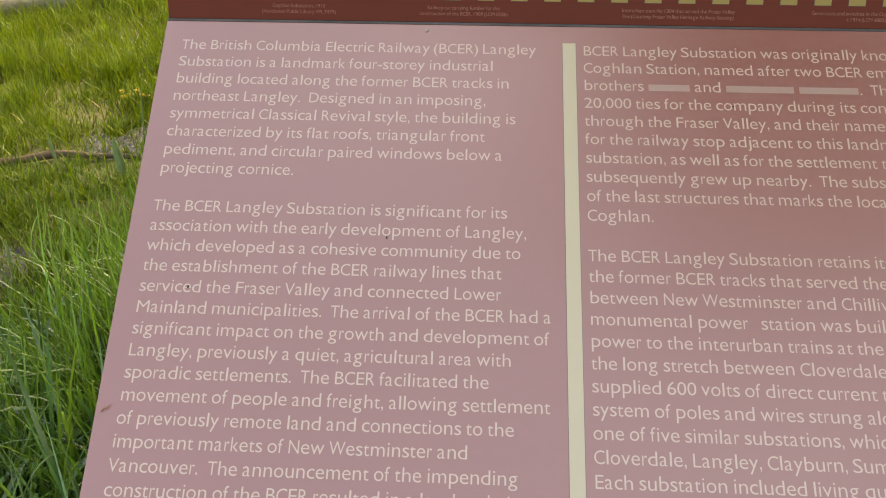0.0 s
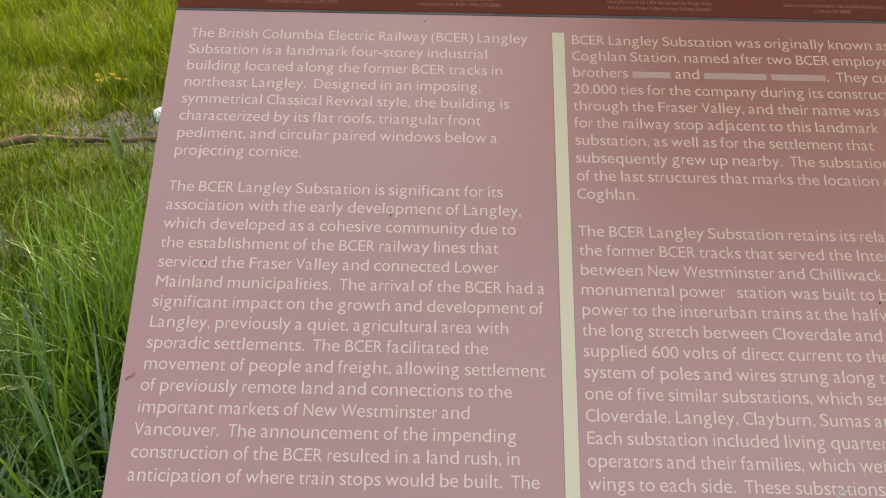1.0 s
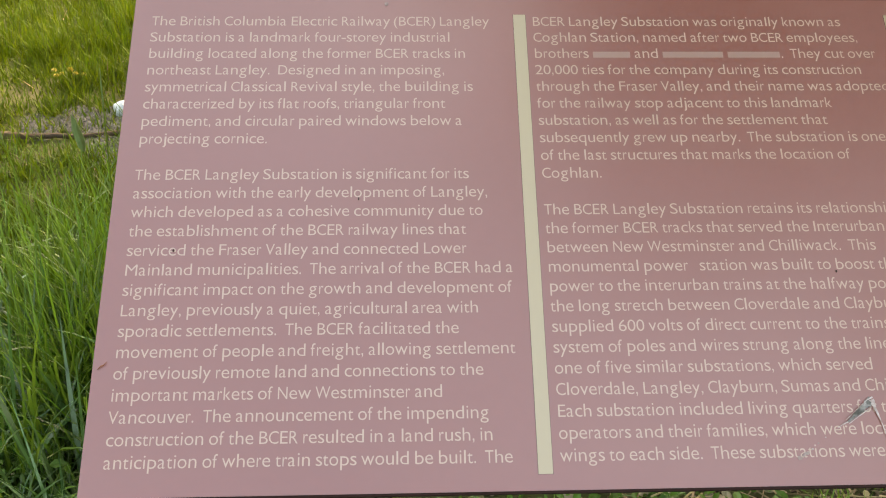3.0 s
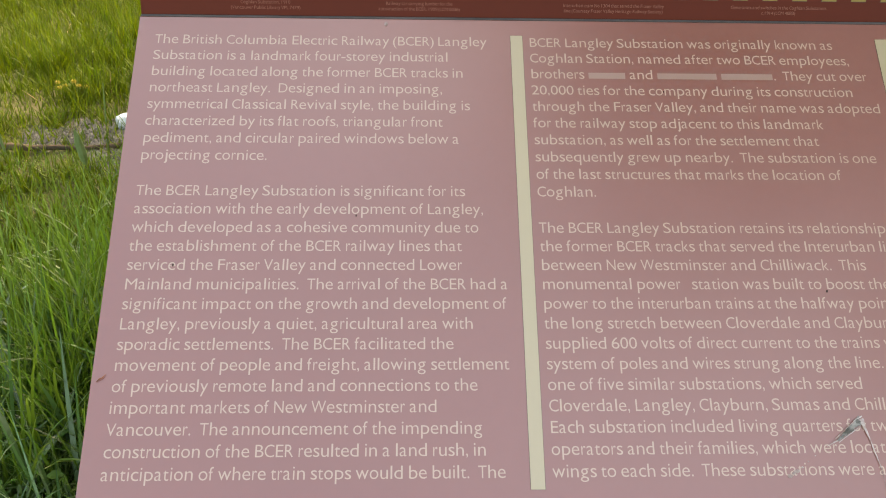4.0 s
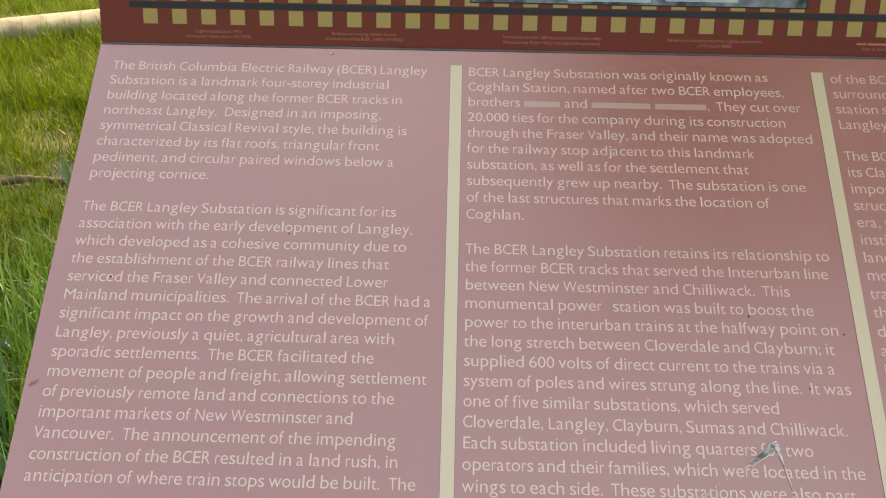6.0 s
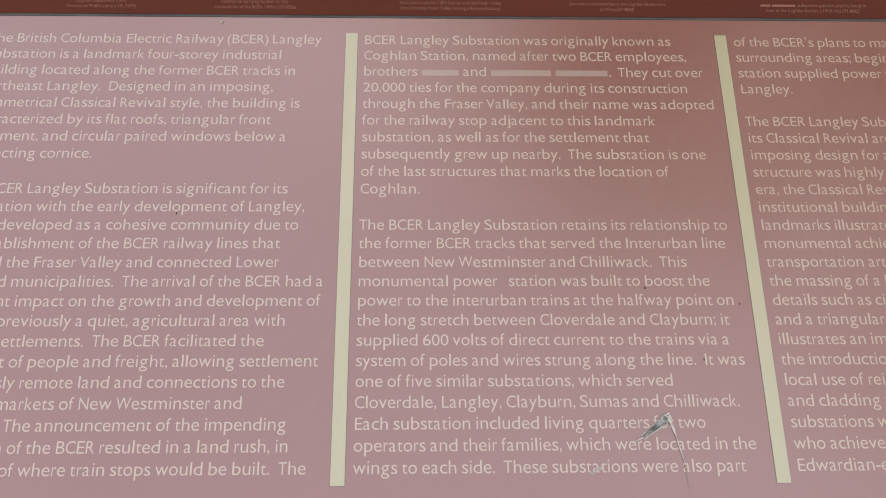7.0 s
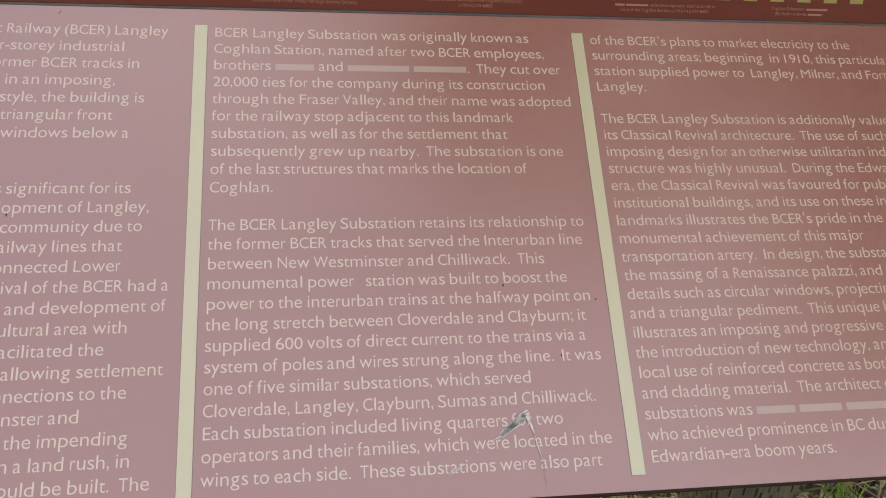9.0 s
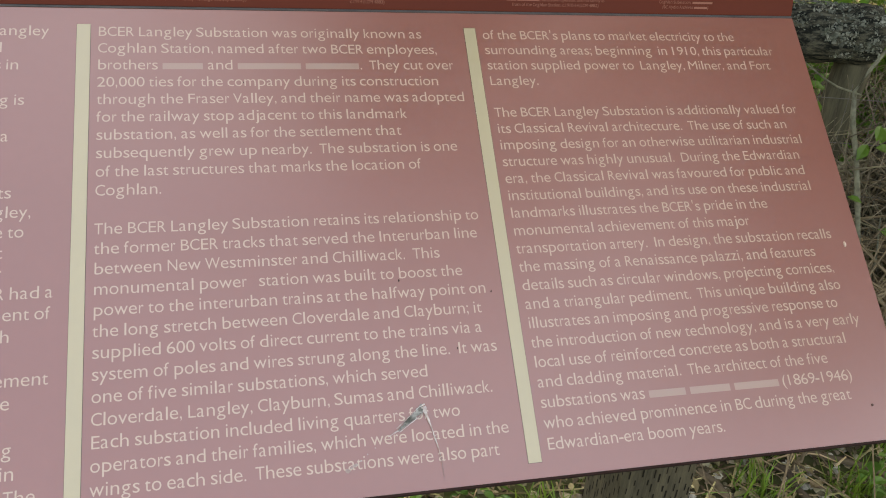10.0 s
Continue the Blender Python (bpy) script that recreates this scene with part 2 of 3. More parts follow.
# ---------------------------------------------------------------- ground
def build_ground():
    n = 61
    g = [((i - 30) / 30) for i in range(n)]
    axis = [1.2 + 900 * s ** 5 * (1 if abs(s) > 0 else 0) + 9 * s for s in g]
    verts = [(x, y, ground_height(x, y) if abs(x) < 15 and abs(y) < 15 else 0.0) for y in axis for x in axis]
    faces = [(j * n + i, j * n + i + 1, (j + 1) * n + i + 1, (j + 1) * n + i) for j in range(n - 1) for i in range(n - 1)]
    return tagged(part("ground", verts, faces, GROUND, smooth=True), "brown soil with litter under rough grass", "ground", kind="structure")


build_ground()

# ---------------------------------------------------------------- the sign
UNIT = 0.405                        # from one column's rule to the next
INCLINE, FOLD = 40.0, 38.0
X0, X1, Y0, Y1 = -0.9905, 2.042, -1.2155, 0.049
LOWER = pose(0, 0, 2.55 * UNIT, INCLINE) @ Matrix.Diagonal((UNIT, UNIT, UNIT, 1))
UPPER = LOWER @ Matrix.Translation((0, Y1 + 0.006, 0.004)) @ pose(0, 0, 0, FOLD)

sign = thing("interpretive_sign", (0.2, -0.26, 0.0), "red-brown folded interpretive sign board on two treated wooden posts", "sign")


def flat(name, x0, x1, y0, y1, lift, mat, parent, m=None, label="", thick=0.0012, soft=0.0):
    """A thin printed or stuck patch that lies on the board."""
    return part(name, *box(x0, x1, y0, y1, lift, lift + thick, soft, m or LOWER), mat, parent, label)


def rect_panel(name, m, x0, x1, y0, y1, thick, mat, label):
    """A board with a rounded rim: a dark core and a printed face sheet."""
    board = part(name, *box(x0, x1, y0 - 0.006, y1, -thick, -0.002, 0.002, m), EDGE, sign, label)
    part("face_sheet", *box(x0, x1, y0, y1, -0.002, 0.0, 0.0, m), mat, board)
    return board


text_panel = rect_panel("text_panel", LOWER, X0, X1, Y0, Y1, 0.032, SHEET, "glossy faded red-brown panel with cream text")
photo_panel = rect_panel("photo_panel", UPPER, X0 + 0.004, X1 - 0.004, 0.0, 1.05, 0.032, BOARD, "red-brown upright panel with photographs and yellow squares")
part("seam_strip", *box(X0 + 0.002, X1 - 0.002, Y1, Y1 + 0.007, -0.03, 0.0022, 0.001, LOWER), METAL, sign, "thin grey metal strip along the fold")
part("seam_gap", *box(X0 + 0.004, X1 - 0.004, Y1 + 0.0072, Y1 + 0.014, -0.03, 0.0030, 0.0, LOWER), EDGE, sign)

ADVANCES = ("a482 b569 c448 d564 e501 f292 g559 h555 i234 j243 k469 l236 m834 n555 o549 p569 q563 r327 s396 t331 u551 v481 w736 x463 y471 z428 "
            "A612 B542 C580 D666 E492 F487 G646 H652 I239 J370 K542 L472 M804 N658 O689 P532 Q689 R538 S493 T497 U647 V558 W846 X571 Y541 Z553 "
            ".207 ,207 ;207 -307 (284 )284 '239")
ADVANCE = {q[0]: int(q[1:]) / 1000 for q in ADVANCES.split()}
STEMS_LEFT, STEMS_RIGHT = "bhiklmnpruBDEFHIKLMNPRU1", "dhilmnqauHIMNUgJ"
ROUNDS = "acdeoqgCGOQs069"
glyphs = {}


def glyph(ch):
    """A letter's flat outline, one em high, narrowed to the width that the sign's typeface gives it."""
    if ch not in glyphs:
        cu = bpy.data.curves.new("letter", "FONT")
        cu.body, cu.resolution_u, cu.fill_mode, cu.offset = ch, 3, "FRONT", -0.006
        ob = new("letter", cu)
        bpy.context.view_layer.update()
        me = bpy.data.meshes.new_from_object(ob.evaluated_get(bpy.context.evaluated_depsgraph_get()))
        co = [(v.co.x, v.co.y) for v in me.vertices]
        fs = [list(p.vertices) for p in me.polygons]
        bpy.data.objects.remove(ob)
        bpy.data.curves.remove(cu)
        bpy.data.meshes.remove(me)
        adv = ADVANCE.get(ch, 0.513)
        left = 0.073 if ch in STEMS_LEFT else 0.038 if ch in ROUNDS else 0.018
        right = 0.066 if ch in STEMS_RIGHT else 0.036 if ch in "bpoOQDe" else 0.016
        if ch in ".,;":
            left, right = 0.055, 0.055
        if ch == "'":
            left, right = 0.085, 0.085
        if ch == "1":
            left, right = 0.17, 0.25
        x0, x1 = min(c[0] for c in co), max(c[0] for c in co)
        k = (adv - left - right) / (x1 - x0)
        glyphs[ch] = [(left + (x - x0) * k, y) for x, y in co], fs, adv
    return glyphs[ch]


def cap_scale():
    return 0.674 / max(c[1] for c in glyph("H")[0]), 0.484 / max(c[1] for c in glyph("x")[0])


CAPS, SMALL = cap_scale()


def text_line(words, x, y, em, m, mat, parent, lift=0.0005, centre=False, name="text_line"):
    """One line of print. Words in braces become plain bars of their size."""
    verts, faces, pen, bar = [], [], 0.0, None
    bars = []
    for ch in words:
        if ch == "{":
            bar = pen + 0.05
        elif ch == "}":
            bars.append((bar, pen - 0.05))
            bar = None
        elif ch == " ":
            pen += 0.212
        else:
            co, fs, adv = glyph(ch)
            if bar is None:
                sy = CAPS if ch.isupper() or ch in "0123456789()" else 0.5 * (CAPS + SMALL) if ch in "bdfhklt" else SMALL
                k = len(verts)
                verts += [(pen + a, b * sy) for a, b in co]
                faces += [[k + i for i in f] for f in fs]
            pen += adv
    shift = -pen * em / 2 if centre else 0.0
    for a, b in bars:
        spots = [(a, 0.02), (b, 0.02), (b, 0.46), (a, 0.46)]
        part("word_bar", [m @ Vector((x + shift + u * em, y + v * em, lift)) for u, v in spots], [(0, 1, 2, 3)], BARINK if mat is CREAM else mat, parent)
    return part(name, [m @ Vector((x + shift + a * em, y + b * em, lift)) for a, b in verts], faces, mat, parent)


COLUMNS = [
    (-0.9438, """The British Columbia Electric Railway (BCER) Langley
Substation is a landmark four-storey industrial
building located along the former BCER tracks in
northeast Langley.  Designed in an imposing,
symmetrical Classical Revival style, the building is
characterized by its flat roofs, triangular front
pediment, and circular paired windows below a
projecting cornice.

The BCER Langley Substation is significant for its
association with the early development of Langley,
which developed as a cohesive community due to
the establishment of the BCER railway lines that
serviced the Fraser Valley and connected Lower
Mainland municipalities.  The arrival of the BCER had a
significant impact on the growth and development of
Langley, previously a quiet, agricultural area with
sporadic settlements.  The BCER facilitated the
movement of people and freight, allowing settlement
of previously remote land and connections to the
important markets of New Westminster and
Vancouver.  The announcement of the impending
construction of the BCER resulted in a land rush, in
anticipation of where train stops would be built.  The"""),
    (0.0490, """BCER Langley Substation was originally known as
Coghlan Station, named after two BCER employees,
brothers {Henry} and {Nathaniel} {Coghlan}.  They cut over
20,000 ties for the company during its construction
through the Fraser Valley, and their name was adopted
for the railway stop adjacent to this landmark
substation, as well as for the settlement that
subsequently grew up nearby.  The substation is one
of the last structures that marks the location of
Coghlan.

The BCER Langley Substation retains its relationship to
the former BCER tracks that served the Interurban line
between New Westminster and Chilliwack.  This
monumental power   station was built to boost the
power to the interurban trains at the halfway point on
the long stretch between Cloverdale and Clayburn; it
supplied 600 volts of direct current to the trains via a
system of poles and wires strung along the line.  It was
one of five similar substations, which served
Cloverdale, Langley, Clayburn, Sumas and Chilliwack.
Each substation included living quarters for two
operators and their families, which were located in the
wings to each side.  These substations were also part"""),
    (1.0505, """of the BCER's plans to market electricity to the
surrounding areas; beginning  in 1910, this particular
station supplied power to  Langley, Milner, and Fort
Langley.

The BCER Langley Substation is additionally valued for
its Classical Revival architecture.  The use of such an
imposing design for an otherwise utilitarian industrial
structure was highly unusual.  During the Edwardian
era, the Classical Revival was favoured for public and
institutional buildings, and its use on these industrial
landmarks illustrates the BCER's pride in the
monumental achievement of this major
transportation artery.  In design, the substation recalls
the massing of a Renaissance palazzi, and features
details such as circular windows, projecting cornices,
and a triangular pediment.  This unique building also
illustrates an imposing and progressive response to
the introduction of new technology, and is a very early
local use of reinforced concrete as both a structural
and cladding material.  The architect of the five
substations was {Henry} {Barton} {Watson} (1869-1946)
who achieved prominence in BC during the great
Edwardian-era boom years."""),
]
EM, LEADING, FIRST = 0.0406, 0.04873, -0.0342
for left, words in COLUMNS:
    for row, line in enumerate(words.split("\n")):
        if line:
            text_line(line, left, FIRST - row * LEADING, EM, LOWER, CREAM, text_panel)
for x in (0.0, 1.0):
    flat("column_rule", x - 0.0007, x + 0.0330, -1.1811, 0.0007, 0.0, OUTLINE, text_panel, thick=0.0006)
    flat("column_rule", x, x + 0.0323, -1.1804, 0.0, 0.0, YELLOW, text_panel, label="pale yellow column rule")

# upper board: a track of yellow ties under a dark rail, pictures and captions
for i in range(34):
    x = -0.8645 + i * 0.0818
    for y0, y1 in ((0.0525, 0.0925), (0.1150, 0.1600)):
        flat("tie_mark", x - 0.001, x + 0.041, y0 - 0.001, y1 + 0.001, 0.0, OUTLINE, photo_panel, UPPER, thick=0.0005)
        flat("tie_mark", x, x + 0.040, y0, y1, 0.0, TIE, photo_panel, UPPER)
flat("rail_band", -0.902, 1.925, 0.0960, 0.1120, 0.0, RAILINK, photo_panel, UPPER, "dark painted rail band", thick=0.0016)
flat("photograph", 0.050, 0.982, 0.1235, 0.780, 0.0, RAILINK, photo_panel, UPPER, "monochrome photograph of a station with a dark border", thick=0.0020)
flat("photograph", 0.054, 0.978, 0.1270, 0.775, 0.0, PHOTO, photo_panel, UPPER, thick=0.0026)
flat("photograph", 0.320, 0.550, 0.1330, 0.170, 0.0, PHOTOPALE, photo_panel, UPPER, thick=0.0031)
flat("photograph", 0.590, 0.790, 0.1375, 0.180, 0.0, PHOTOPALE, photo_panel, UPPER, thick=0.0031)
CAPTIONS = [
    (-0.648, "Coghlan Substation, 1910", "(Vancouver Public Library VPL 7479)"),
    (-0.237, "Railway car carrying lumber for the", "construction of the BCER, 1909 (LCM 0036)"),
    (0.290, "Interurban tram No 1304 that served the Fraser Valley", "line (Courtesy Fraser Valley Heritage Railway Society)"),
    (0.745, "Generators and switches in the Coghlan Substation,", "c.1914 (LCM 4883)"),
    (1.285, "{Frank} {Chamberlain}, substation operator, and his family in", "front of the Coghlan Station, c.1910-14 (LCM 4882)"),
    (1.690, "Coghlan Substation, {July 16, 1928}", "(BC Hydro Archives {B 1928 1})"),
]
for x, first, second in CAPTIONS:
    text_line(first, x - 0.008, 0.0300, 0.0124, UPPER, CAPTION, photo_panel, centre=True, name="caption")
    text_line(second, x - 0.008, 0.0160, 0.0124, UPPER, CAPTION, photo_panel, centre=True, name="caption")


def scrap(name, outline, lift, thick, mat, label="", parent=text_panel, m=LOWER):
    """A small flat patch of ragged outline with some thickness."""
    n = len(outline)
    verts = [m @ Vector((x, y, lift)) for x, y in outline] + [m @ Vector((x, y, lift + thick)) for x, y in outline]
    cx, cy = sum(p[0] for p in outline) / n, sum(p[1] for p in outline) / n
    verts.append(m @ Vector((cx, cy, lift + thick * 1.6)))
    faces = [(i, (i + 1) % n, n + (i + 1) % n, n + i) for i in range(n)] + [(n + i, n + (i + 1) % n, 2 * n) for i in range(n)]
    return part(name, verts, faces, mat, parent, label)


def ragged(cx, cy, rx, ry, n, seed):
    r = random.Random(seed)
    return [(cx + rx * math.cos(2 * math.pi * i / n) * r.uniform(0.55, 1.1), cy + ry * math.sin(2 * math.pi * i / n) * r.uniform(0.55, 1.1)) for i in range(n)]


def streak(x0, y0, x1, y1, w0, w1, seed, n=9):
    """A ragged strip from one place on the board to another."""
    r = random.Random(seed)
    dx, dy = x1 - x0, y1 - y0
    k = math.hypot(dx, dy)
    nx, ny = -dy / k, dx / k
    side = lambda i, s: (x0 + dx * i / n + s * nx * (w0 + (w1 - w0) * i / n) * r.uniform(0.4, 1.2), y0 + dy * i / n + s * ny * (w0 + (w1 - w0) * i / n) * r.uniform(0.4, 1.2))
    return [side(i, -1) for i in range(n + 1)] + [side(i, 1) for i in range(n, -1, -1)]


def strip(name, outline, lift, thick, mat, label=""):
    n = len(outline) // 2
    top = [LOWER @ Vector((x, y, lift + thick)) for x, y in outline]
    faces = [(i, i + 1, 2 * n - 2 - i, 2 * n - 1 - i) for i in range(n - 1)]
    return part(name, top, faces, mat, text_panel, label)


strip("torn_scratch", streak(0.768, -1.031, 0.706, -1.079, 0.0110, 0.0030, 1, 16), 0.0, 0.0030, BARE, "torn sheet showing grey backing")
strip("torn_scratch", streak(0.769, -1.030, 0.7805, -1.0700, 0.0060, 0.0022, 2), 0.0, 0.0034, PALE)
strip("torn_scratch", streak(0.7800, -1.068, 0.7965, -1.140, 0.0016, 0.0010, 3, 14), 0.0, 0.0028, PALE)
strip("torn_scratch", streak(0.7965, -1.140, 0.7990, -1.190, 0.0007, 0.0003, 24, 8), 0.0, 0.0026, BARE)
strip("torn_scratch", streak(0.707, -1.078, 0.680, -1.0915, 0.0020, 0.0006, 4), 0.0, 0.0026, PALE)
strip("torn_edge", streak(0.772, -1.0245, 0.756, -1.031, 0.0024, 0.0012, 21), 0.0, 0.0040, PALE, "pale lifted edge of the tear")
strip("torn_edge", streak(0.757, -1.031, 0.702, -1.0745, 0.0009, 0.0011, 22, 14), 0.0, 0.0040, PALE)
strip("torn_edge", streak(0.766, -1.046, 0.708, -1.083, 0.0016, 0.0009, 23, 14), 0.0, 0.0040, PALE)
for sx, sy, sr, seed in ((0.603, -1.146, 0.0065, 5), (0.585, -1.156, 0.0075, 6), (0.616, -1.137, 0.0035, 7), (0.594, -1.150, 0.005, 17), (0.6320, -1.124, 0.002, 18), (0.650, -1.112, 0.0018, 19)):
    scrap("scratch_mark", ragged(sx, sy, sr, sr * 0.7, 9, seed), 0.0, 0.0020, PALE)
scrap("paint_chip", ragged(-0.334, 0.033, 0.0068, 0.0080, 9, 8), 0.0, 0.0022, PALE, "small bare chip in the print")
scrap("paint_chip", ragged(1.992, -0.688, 0.0048, 0.0105, 9, 9), 0.0, 0.0022, CREAM)
for sx, sy, sr, seed in ((-0.4009, -0.5258, 0.0022, 10), (-0.8345, -0.6550, 0.0026, 11), (0.744, -0.7213, 0.0024, 12), (0.970, -0.762, 0.0020, 13), (0.868, -0.898, 0.0020, 14), (1.934, -1.126, 0.003, 15), (0.40, -0.17, 0.0016, 16)):
    scrap("dirt_speck", ragged(sx, sy, sr, sr * 1.8, 7, seed), 0.0, 0.0018, DIRT)

# two treated posts, notched into the slope of the board
def sign_post(x0, x1, y0, y1, seed):
    slope = math.tan(radians(INCLINE))
    top = lambda y: 2.55 * UNIT + y * slope - 0.032 * UNIT / math.cos(radians(INCLINE)) - 0.001
    c = 0.006
    ring = [(x0 + c, y0), (x1 - c, y0), (x1, y0 + c), (x1, y1 - c), (x1 - c, y1), (x0 + c, y1), (x0, y1 - c), (x0, y0 + c)]
    verts = [(x, y, -0.3) for x, y in ring] + [(x, y, top(y)) for x, y in ring]
    faces = [(i, (i + 1) % 8, 8 + (i + 1) % 8, 8 + i) for i in range(8)] + [tuple(range(8, 16)), tuple(range(8))[::-1]]
    post = part("post", verts, faces, POST, sign, "grey-brown pressure-treated post with incised slits")
    r = random.Random(seed)
    verts, faces = [], []
    for side in range(3):
        for row in range(62):
            for col in range(6):
                u = (col + 0.5 + (0.5 if row % 2 else 0.0)) / 6.5 + r.uniform(-0.02, 0.02)
                z = 0.02 + row * 0.0125 + r.uniform(-0.003, 0.003)
                h, w = r.uniform(0.008, 0.013), r.uniform(0.0006, 0.0012)
                if u > 0.95 or z + h > top(y0) - 0.003:
                    continue
                k = len(verts)
                if side == 0:
                    q = [(x0 + u * (x1 - x0) + a, y0 - 0.0005, z + b) for a, b in ((-w, 0), (w, 0), (w, h), (-w, h))]
                else:
                    xs = x0 - 0.0005 if side == 1 else x1 + 0.0005
                    q = [(xs, y0 + u * (y1 - y0) + a, z + b) for a, b in ((-w, 0), (w, 0), (w, h), (-w, h))]
                verts += q
                faces.append((k, k + 1, k + 2, k + 3))
    part("incised_slits", verts, faces, SLIT, post)


sign_post(-0.226, -0.136, -0.300, -0.210, 21)
sign_post(0.549, 0.639, -0.300, -0.210, 22)

# a dry twig that lies on the board
twig = part("twig", *tube([LOWER @ Vector(p) for p in ((-0.978, -0.937, 0.003), (-0.971, -0.930, 0.005), (-0.965, -0.928, 0.005), (-0.959, -0.919, 0.003))], [0.0003, 0.0006, 0.0005, 0.0002], 6), TWIG, at=LOWER @ Vector((-0.975, -0.93, 0.004)))
tagged(twig, "tiny dry brown twig lying on the sign board", "twig")

# ---------------------------------------------------------------- meadow beside and behind the sign
def bare(x, y):
    """The gravelly bare patch by the branch, and thin places in the turf."""
    spots = ((-1.30, 2.24, 0.33, 0.15), (-1.13, 1.98, 0.20, 0.13), (-1.42, 1.27, 0.11, 0.12), (-1.22, 1.585, 0.12, 0.035))
    return any(math.hypot((x - a) / p, (y - b) / q) < 1 + 0.25 * math.sin(31 * x + 17 * y) for a, b, p, q in spots)


def in_meadow(rng):
    while True:
        y = 0.9 + 6.6 * rng.random() ** 1.25
        x = -1.25 - 0.45 * y + rng.random() * (0.72 + 0.20 * y)
        tuft = 0.5 + 0.5 * math.sin(9.1 * x + 2.0 * math.sin(5.3 * y)) * math.sin(7.7 * y + 1.7 * math.sin(6.1 * x))
        if 1.92 < y < 2.12 and rng.random() < 0.5:
            continue
        if rng.random() < (0.10 if bare(x, y) else 0.12 + 0.88 * tuft ** 1.5):
            return x, y


def in_clump(rng):
    while True:
        x, y = rng.normal(-0.85, 0.105), rng.normal(0.70, 0.21)
        if x < -0.50 and y > 0.15:
            return x, y


def near_corner(rng):
    return rng.uniform(-1.35, -0.35), rng.uniform(-0.05, 0.75)


def under_sign(rng):
    return rng.uniform(-0.75, -0.20), rng.uniform(0.05, 0.75)


def wide_under(rng):
    return rng.uniform(-0.2, 1.9), rng.uniform(0.0, 1.0)


def meadow_tuft_spots():
    """Where the taller tufts of the meadow stand: some large ones, and many scattered."""
    g = np.random.default_rng(71)
    spots = [(-2.12, 3.15, 0.10), (-2.65, 3.85, 0.14), (-2.32, 3.33, 0.09), (-2.45, 3.1, 0.10), (-1.52, 3.45, 0.07), (-2.15, 4.4, 0.12), (-1.78, 3.0, 0.06), (-2.9, 4.3, 0.12)]
    while len(spots) < 130:
        x, y = in_meadow(g)
        if y > 2.6:
            spots.append((x, y, g.uniform(0.02, 0.055) * (0.7 + 0.15 * y)))
    return spots


MEADOW_TUFTS = meadow_tuft_spots()


def in_meadow_tufts(g):
    k = int(g.integers(0, len(MEADOW_TUFTS) + 50))
    x, y, q = MEADOW_TUFTS[k if k < len(MEADOW_TUFTS) else k % 8]
    return g.normal(x, q), g.normal(y, q)


blades("meadow_grass", GRASS, 62000, in_meadow, (0.04, 0.14), (0.003, 0.008), (0.05, 0.9), "sunlit yellow-green rough meadow grass", "grass", 1)
blades("meadow_tufts", GRASS, 13000, in_meadow_tufts, (0.10, 0.24), (0.003, 0.007), (0.02, 0.40), "taller yellow-green grass tufts in the meadow", "grass", 72, 0.9, 4)
blades("tall_grass", TALL, 1350, in_clump, (0.24, 0.56), (0.004, 0.010), (0.02, 0.38), "tall bright green grass clump beside the sign", "grass", 2, 1.2, 6)
blades("tall_grass", TALL, 800, lambda g: (g.normal(-1.14, 0.13), g.normal(1.20, 0.20)), (0.10, 0.25), (0.003, 0.007), (0.02, 0.40), "slender bright green grass in front of the branch", "grass", 73, 1.0, 5)
blades("verge_grass", VERGE, 4300, near_corner, (0.08, 0.34), (0.003, 0.008), (0.1, 0.7), "lush green grass round the sign posts", "grass", 3, 1.8, 6)
blades("arching_grass", BROAD, 330, lambda g: (g.uniform(-1.15, -0.45), g.uniform(0.05, 0.8)), (0.30, 0.54), (0.008, 0.015), (0.15, 0.5), "broad arching blue-green grass leaves beside the sign", "grass", 15, 2.4, 8)
blades("verge_grass", VERGE, 1300, under_sign, (0.10, 0.30), (0.005, 0.011), (0.1, 0.7), "lush green grass round the sign posts", "grass", 4, 1.4, 6)
blades("sparse_grass", VERGE, 240, wide_under, (0.05, 0.20), (0.003, 0.007), (0.1, 0.8), "sparse green grass in leaf litter", "grass", 5, 1.2, 5)
def in_field(rng):
    while True:
        x, y = rng.uniform(-8, 9), rng.uniform(-7, 10)
        if not (-0.3 < x < 2.4 and -0.1 < y < 1.6) and not (-1.25 - 0.45 * y < x < -0.5 - 0.25 * y and 0 < y < 7.5):
            return x, y


blades("field_grass", GRASS, 45000, in_field, (0.10, 0.28), (0.008, 0.018), (0.05, 0.8), "rough green grass of the surrounding field", "grass", 9)
blades("meadow_grass", TUFT_LIT, 4200, lambda g: (g.uniform(-2.05, -0.95), g.uniform(1.45, 2.02)), (0.03, 0.09), (0.002, 0.005), (0.1, 0.9), "short bright grass in front of the branch", "grass", 74)
blades("dry_grass", STRAW, 700, in_meadow, (0.06, 0.16), (0.002, 0.005), (0.5, 1.4), "dry straw lying between the grass", "grass", 6)


